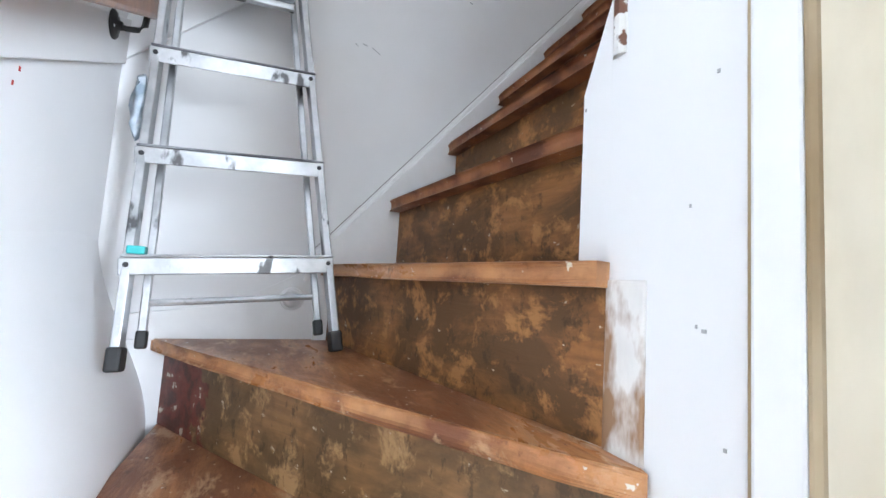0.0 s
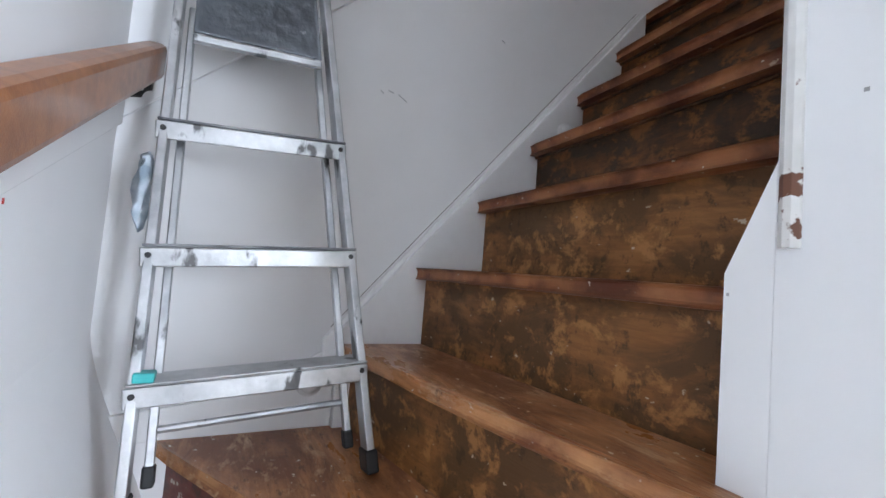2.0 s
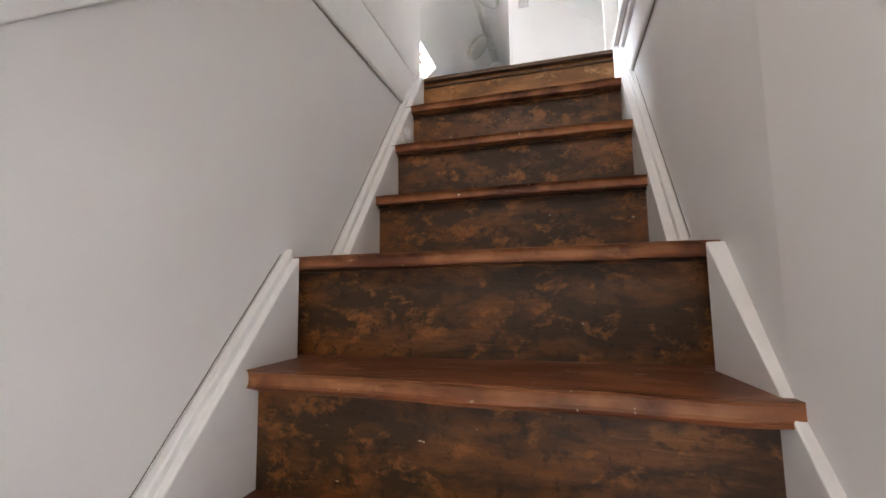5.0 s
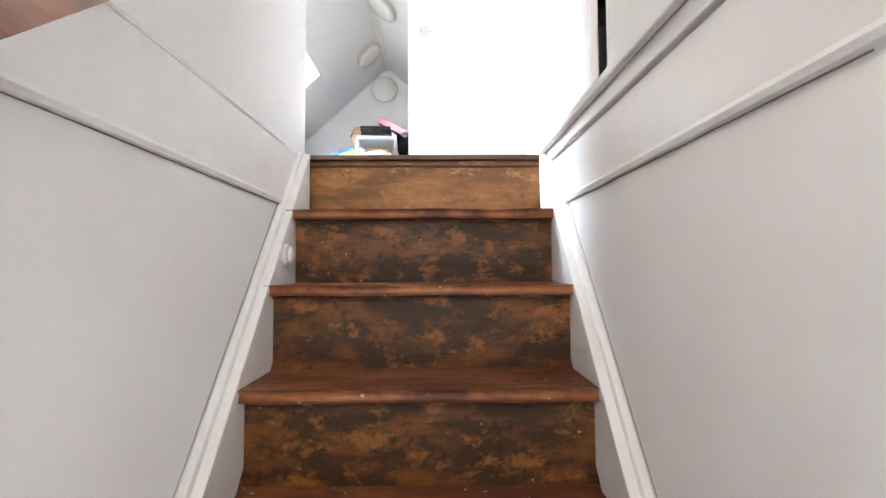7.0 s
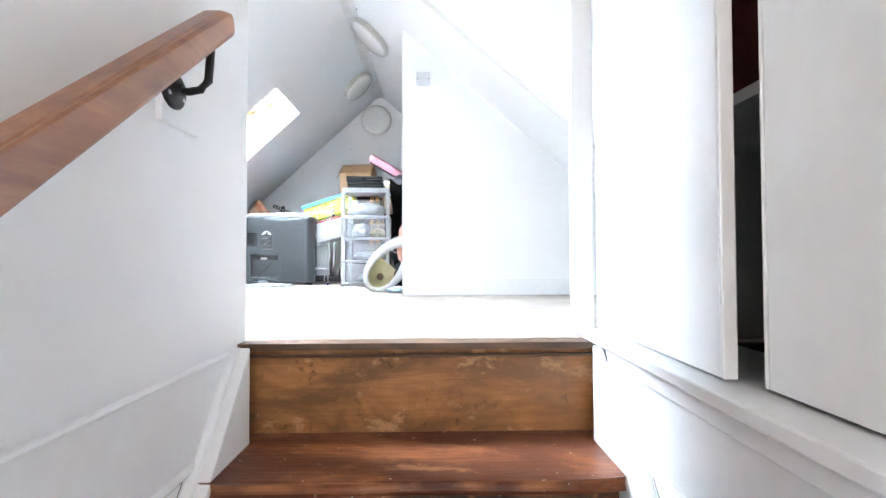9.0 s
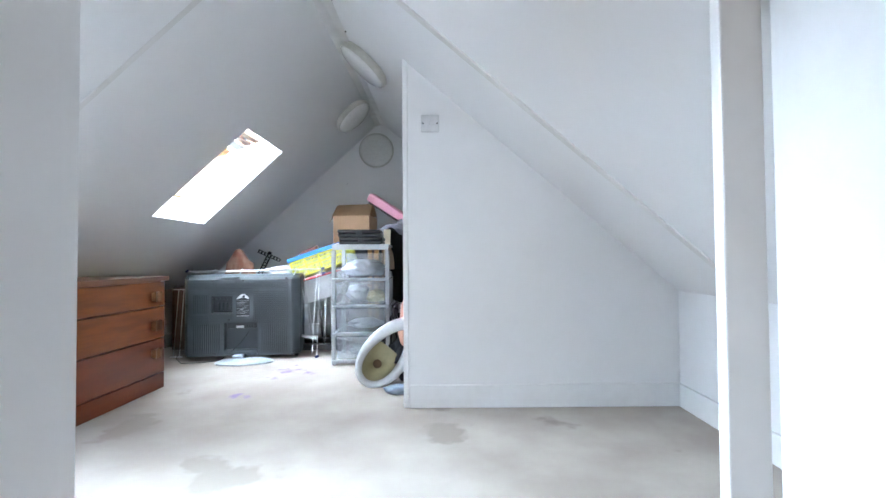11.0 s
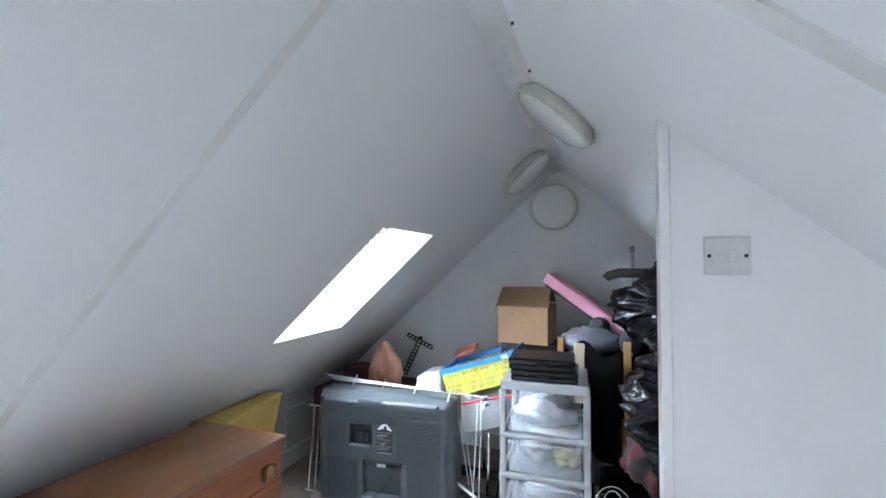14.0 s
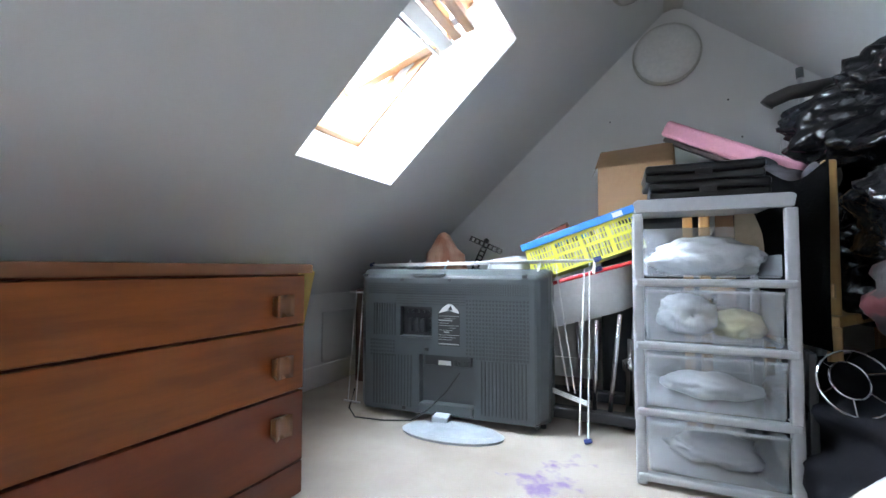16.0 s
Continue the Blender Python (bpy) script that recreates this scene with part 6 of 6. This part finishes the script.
lump("felt_shoe", (0.19, 2.72, 4.90), (0.055, 0.06, 0.055), SHOE, "dark grey rounded felt slipper on the heap", "slipper", "slippers", seed=52, amp=0.08)
lump("felt_shoe", (0.33, 2.62, 4.85), (0.05, 0.06, 0.055), SHOE, "dark grey rounded felt slipper beside the chair post", "slipper", "slippers", seed=53, amp=0.08)
lump("cushion", (0.21, 2.88, TOP + 0.40), (0.20, 0.18, 0.22), DARKC, "dark cushion under the smoky bag", "cushion", seed=55, amp=0.12)
pole = thing("metal_pole", "grey metal pole with a capped end standing in the heap", "pole")
part("tube", tube([(0.40, 2.92, TOP + 0.001), (0.362, 2.92, 5.355)], 0.010, 10), ALU, pole, smooth=True)
part("end_cap", tube([(0.3625, 2.92, 5.33), (0.361, 2.92, 5.37)], 0.0125, 10), mat("dark_grey_cap", (0.12, 0.13, 0.14), 0.4, bump=0), pole, "dark grey cap", True)
k = tube([(0.226, 2.775, 5.196), (0.236, 2.772, 5.208), (0.29, 2.76, 5.226), (0.42, 2.73, 5.225)], 0.028, 12, rz=0.025)
part("handle", k, mat("black_ribbed_rubber", (0.02, 0.017, 0.016), 0.5, fine=90, bump=0.5), None, "black rubber-gripped handle sticking out over the bags", True, "handle")
wr_ = thing("wire_rack", "white coated wire rack standing among the bags by the gable", "wire rack")
for i in range(4):
    part("bar", tube([(0.300 + 0.014 * i, 2.93, TOP + 0.001), (0.300 + 0.014 * i, 2.93, 5.20 - 0.012 * i)], 0.003, 6), WIRE, wr_)
for z in (4.70, 5.05):
    part("cross_bar", tube([(0.290, 2.936, z), (0.352, 2.936, z)], 0.0025, 6), WIRE, wr_)
hang = thing("wire_hanger", "white wire hanger caught among the black bags", "hanger")
part("hook", tube([(0.40, 2.02, 4.77), (0.43, 2.00, 4.83), (0.46, 1.99, 4.80), (0.47, 1.98, 4.74)], 0.003, 6), WIRE, hang)
part("arm", tube([(0.38, 2.0, 4.70), (0.42, 1.99, 4.765), (0.50, 1.97, 4.71)], 0.003, 6), WIRE, hang)
bk = thing("wire_basket", "round chrome wire basket lying on dark clothes", "wire basket")
c0 = Vector((0.235, 2.12, 4.352))
for rr, dz in ((0.066, 0.0), (0.035, 0.03)):
    part("ring", tube([c0 + Vector((rr * math.cos(a), 0.03 * math.sin(a) + dz, rr * math.sin(a))) for a in [2 * math.pi * j / 28 for j in range(28)]], 0.0025, 6, True), CHROME, bk)
for a in np.arange(0.4, 6.6, 1.05):
    a = float(a)
    part("spoke", tube([c0 + Vector((0.066 * math.cos(a), 0.03 * math.sin(a), 0.066 * math.sin(a))), c0 + Vector((0.035 * math.cos(a), 0.03 * math.sin(a) + 0.03, 0.035 * math.sin(a)))], 0.002, 5), CHROME, bk)
part("black_board", box(0.165, 0.183, 2.16, 2.40, TOP + 0.001, 4.405, 0.004), BLACK, None, "flat black panel standing on edge beside the drawer tower", category="panel")
PEACH = mat("peach_satin", (0.62, 0.34, 0.25), 0.45, rgb2=(0.52, 0.24, 0.18), scale=7, fine=20, bump=0.4, distance=0.01)
lump("cushion", (0.310, 1.79, TOP + 0.19), (0.060, 0.085, 0.155), PEACH, "peach satin cushion squeezed behind the partition edge", "cushion", seed=61, amp=0.18, sub=4)
lump("cushion", (0.310, 1.83, TOP + 0.001), (0.09, 0.10, 0.12), DARKC, "dark cushion under the peach cushion", "cushion", seed=62, amp=0.1)
lump("blue_film", (0.27, 1.58, TOP + 0.001), (0.07, 0.05, 0.022), mat("pale_blue_film", (0.25, 0.32, 0.42), 0.3, scale=20, bump=0.6), "scrap of pale blue plastic film on the carpet", "plastic film", seed=63, sharp=True)

# ---- oval white ring with a tan shell ----
ring = thing("baby_seat", "white oval plastic seat with tan inner shell on the carpet", "baby seat")
# long axis rises to the east
RX = Matrix.Translation((0.196, 1.69, TOP + 0.168)) @ Matrix.Rotation(radians(-50), 4, "Y") @ Matrix.Rotation(radians(90), 4, "X")
pts = []
k = bmesh.new()
nU, nV = 44, 12
R_ = []
for i in range(nU):
    a = 2 * math.pi * i / nU
    wob = 1 - 0.18 * math.cos(a)
    cx_, cy_ = 0.185 * math.cos(a), 0.098 * math.sin(a) * wob
    nx, ny = math.cos(a), math.sin(a)
    row = []
    for j in range(nV):
        b_ = 2 * math.pi * j / nV
        rr = (0.026 + 0.010 * math.cos(a)) * math.cos(b_)
        row.append(k.verts.new((cx_ + nx * rr, cy_ + ny * rr, 0.030 * math.sin(b_))))
    R_.append(row)
for i in range(nU):
    P_, Q_ = R_[i], R_[(i + 1) % nU]
    for j in range(nV):
        k.faces.new((P_[j], P_[(j + 1) % nV], Q_[(j + 1) % nV], Q_[j]))
k.transform(RX)
part("rim", k, WP, ring, smooth=True)
TAN = mat("tan_moulded_plastic", (0.42, 0.38, 0.22), 0.35, rgb2=(0.35, 0.31, 0.17), scale=4, bump=0.03, coat=0.2)
k = bmesh.new()
rings = []
for r, d_ in ((0.99, 0.0), (0.97, 0.04), (0.86, 0.09), (0.62, 0.12), (0.3, 0.13), (0.02, 0.132)):
    rings.append([k.verts.new((0.178 * r * math.cos(a), 0.094 * r * math.sin(a) * (1 - 0.18 * math.cos(a)), -d_)) for a in [2 * math.pi * j / 36 for j in range(36)]])
for P_, Q_ in zip(rings, rings[1:]):
    for j in range(36):
        k.faces.new((P_[j], P_[(j + 1) % 36], Q_[(j + 1) % 36], Q_[j]))
k.faces.new(rings[-1])
bmesh.ops.delete(k, geom=[f for f in k.faces if f.calc_center_median().x > 0.0 and f.calc_center_median().z < -0.03 and f.calc_center_median().y > -0.06], context="FACES")
bmesh.ops.solidify(k, geom=k.faces[:], thickness=0.003)
k.transform(RX)
part("inner_shell", k, TAN, ring, "tan inner shell", True)
part("plug", lathe([(0.024, 0.0), (0.022, 0.006), (0.006, 0.008)], RX @ Matrix.Translation((-0.10, 0.0, -0.098)), 18), mat("brown_plug", (0.16, 0.10, 0.05), 0.5, bump=0.05), ring, "round brown plug", True)
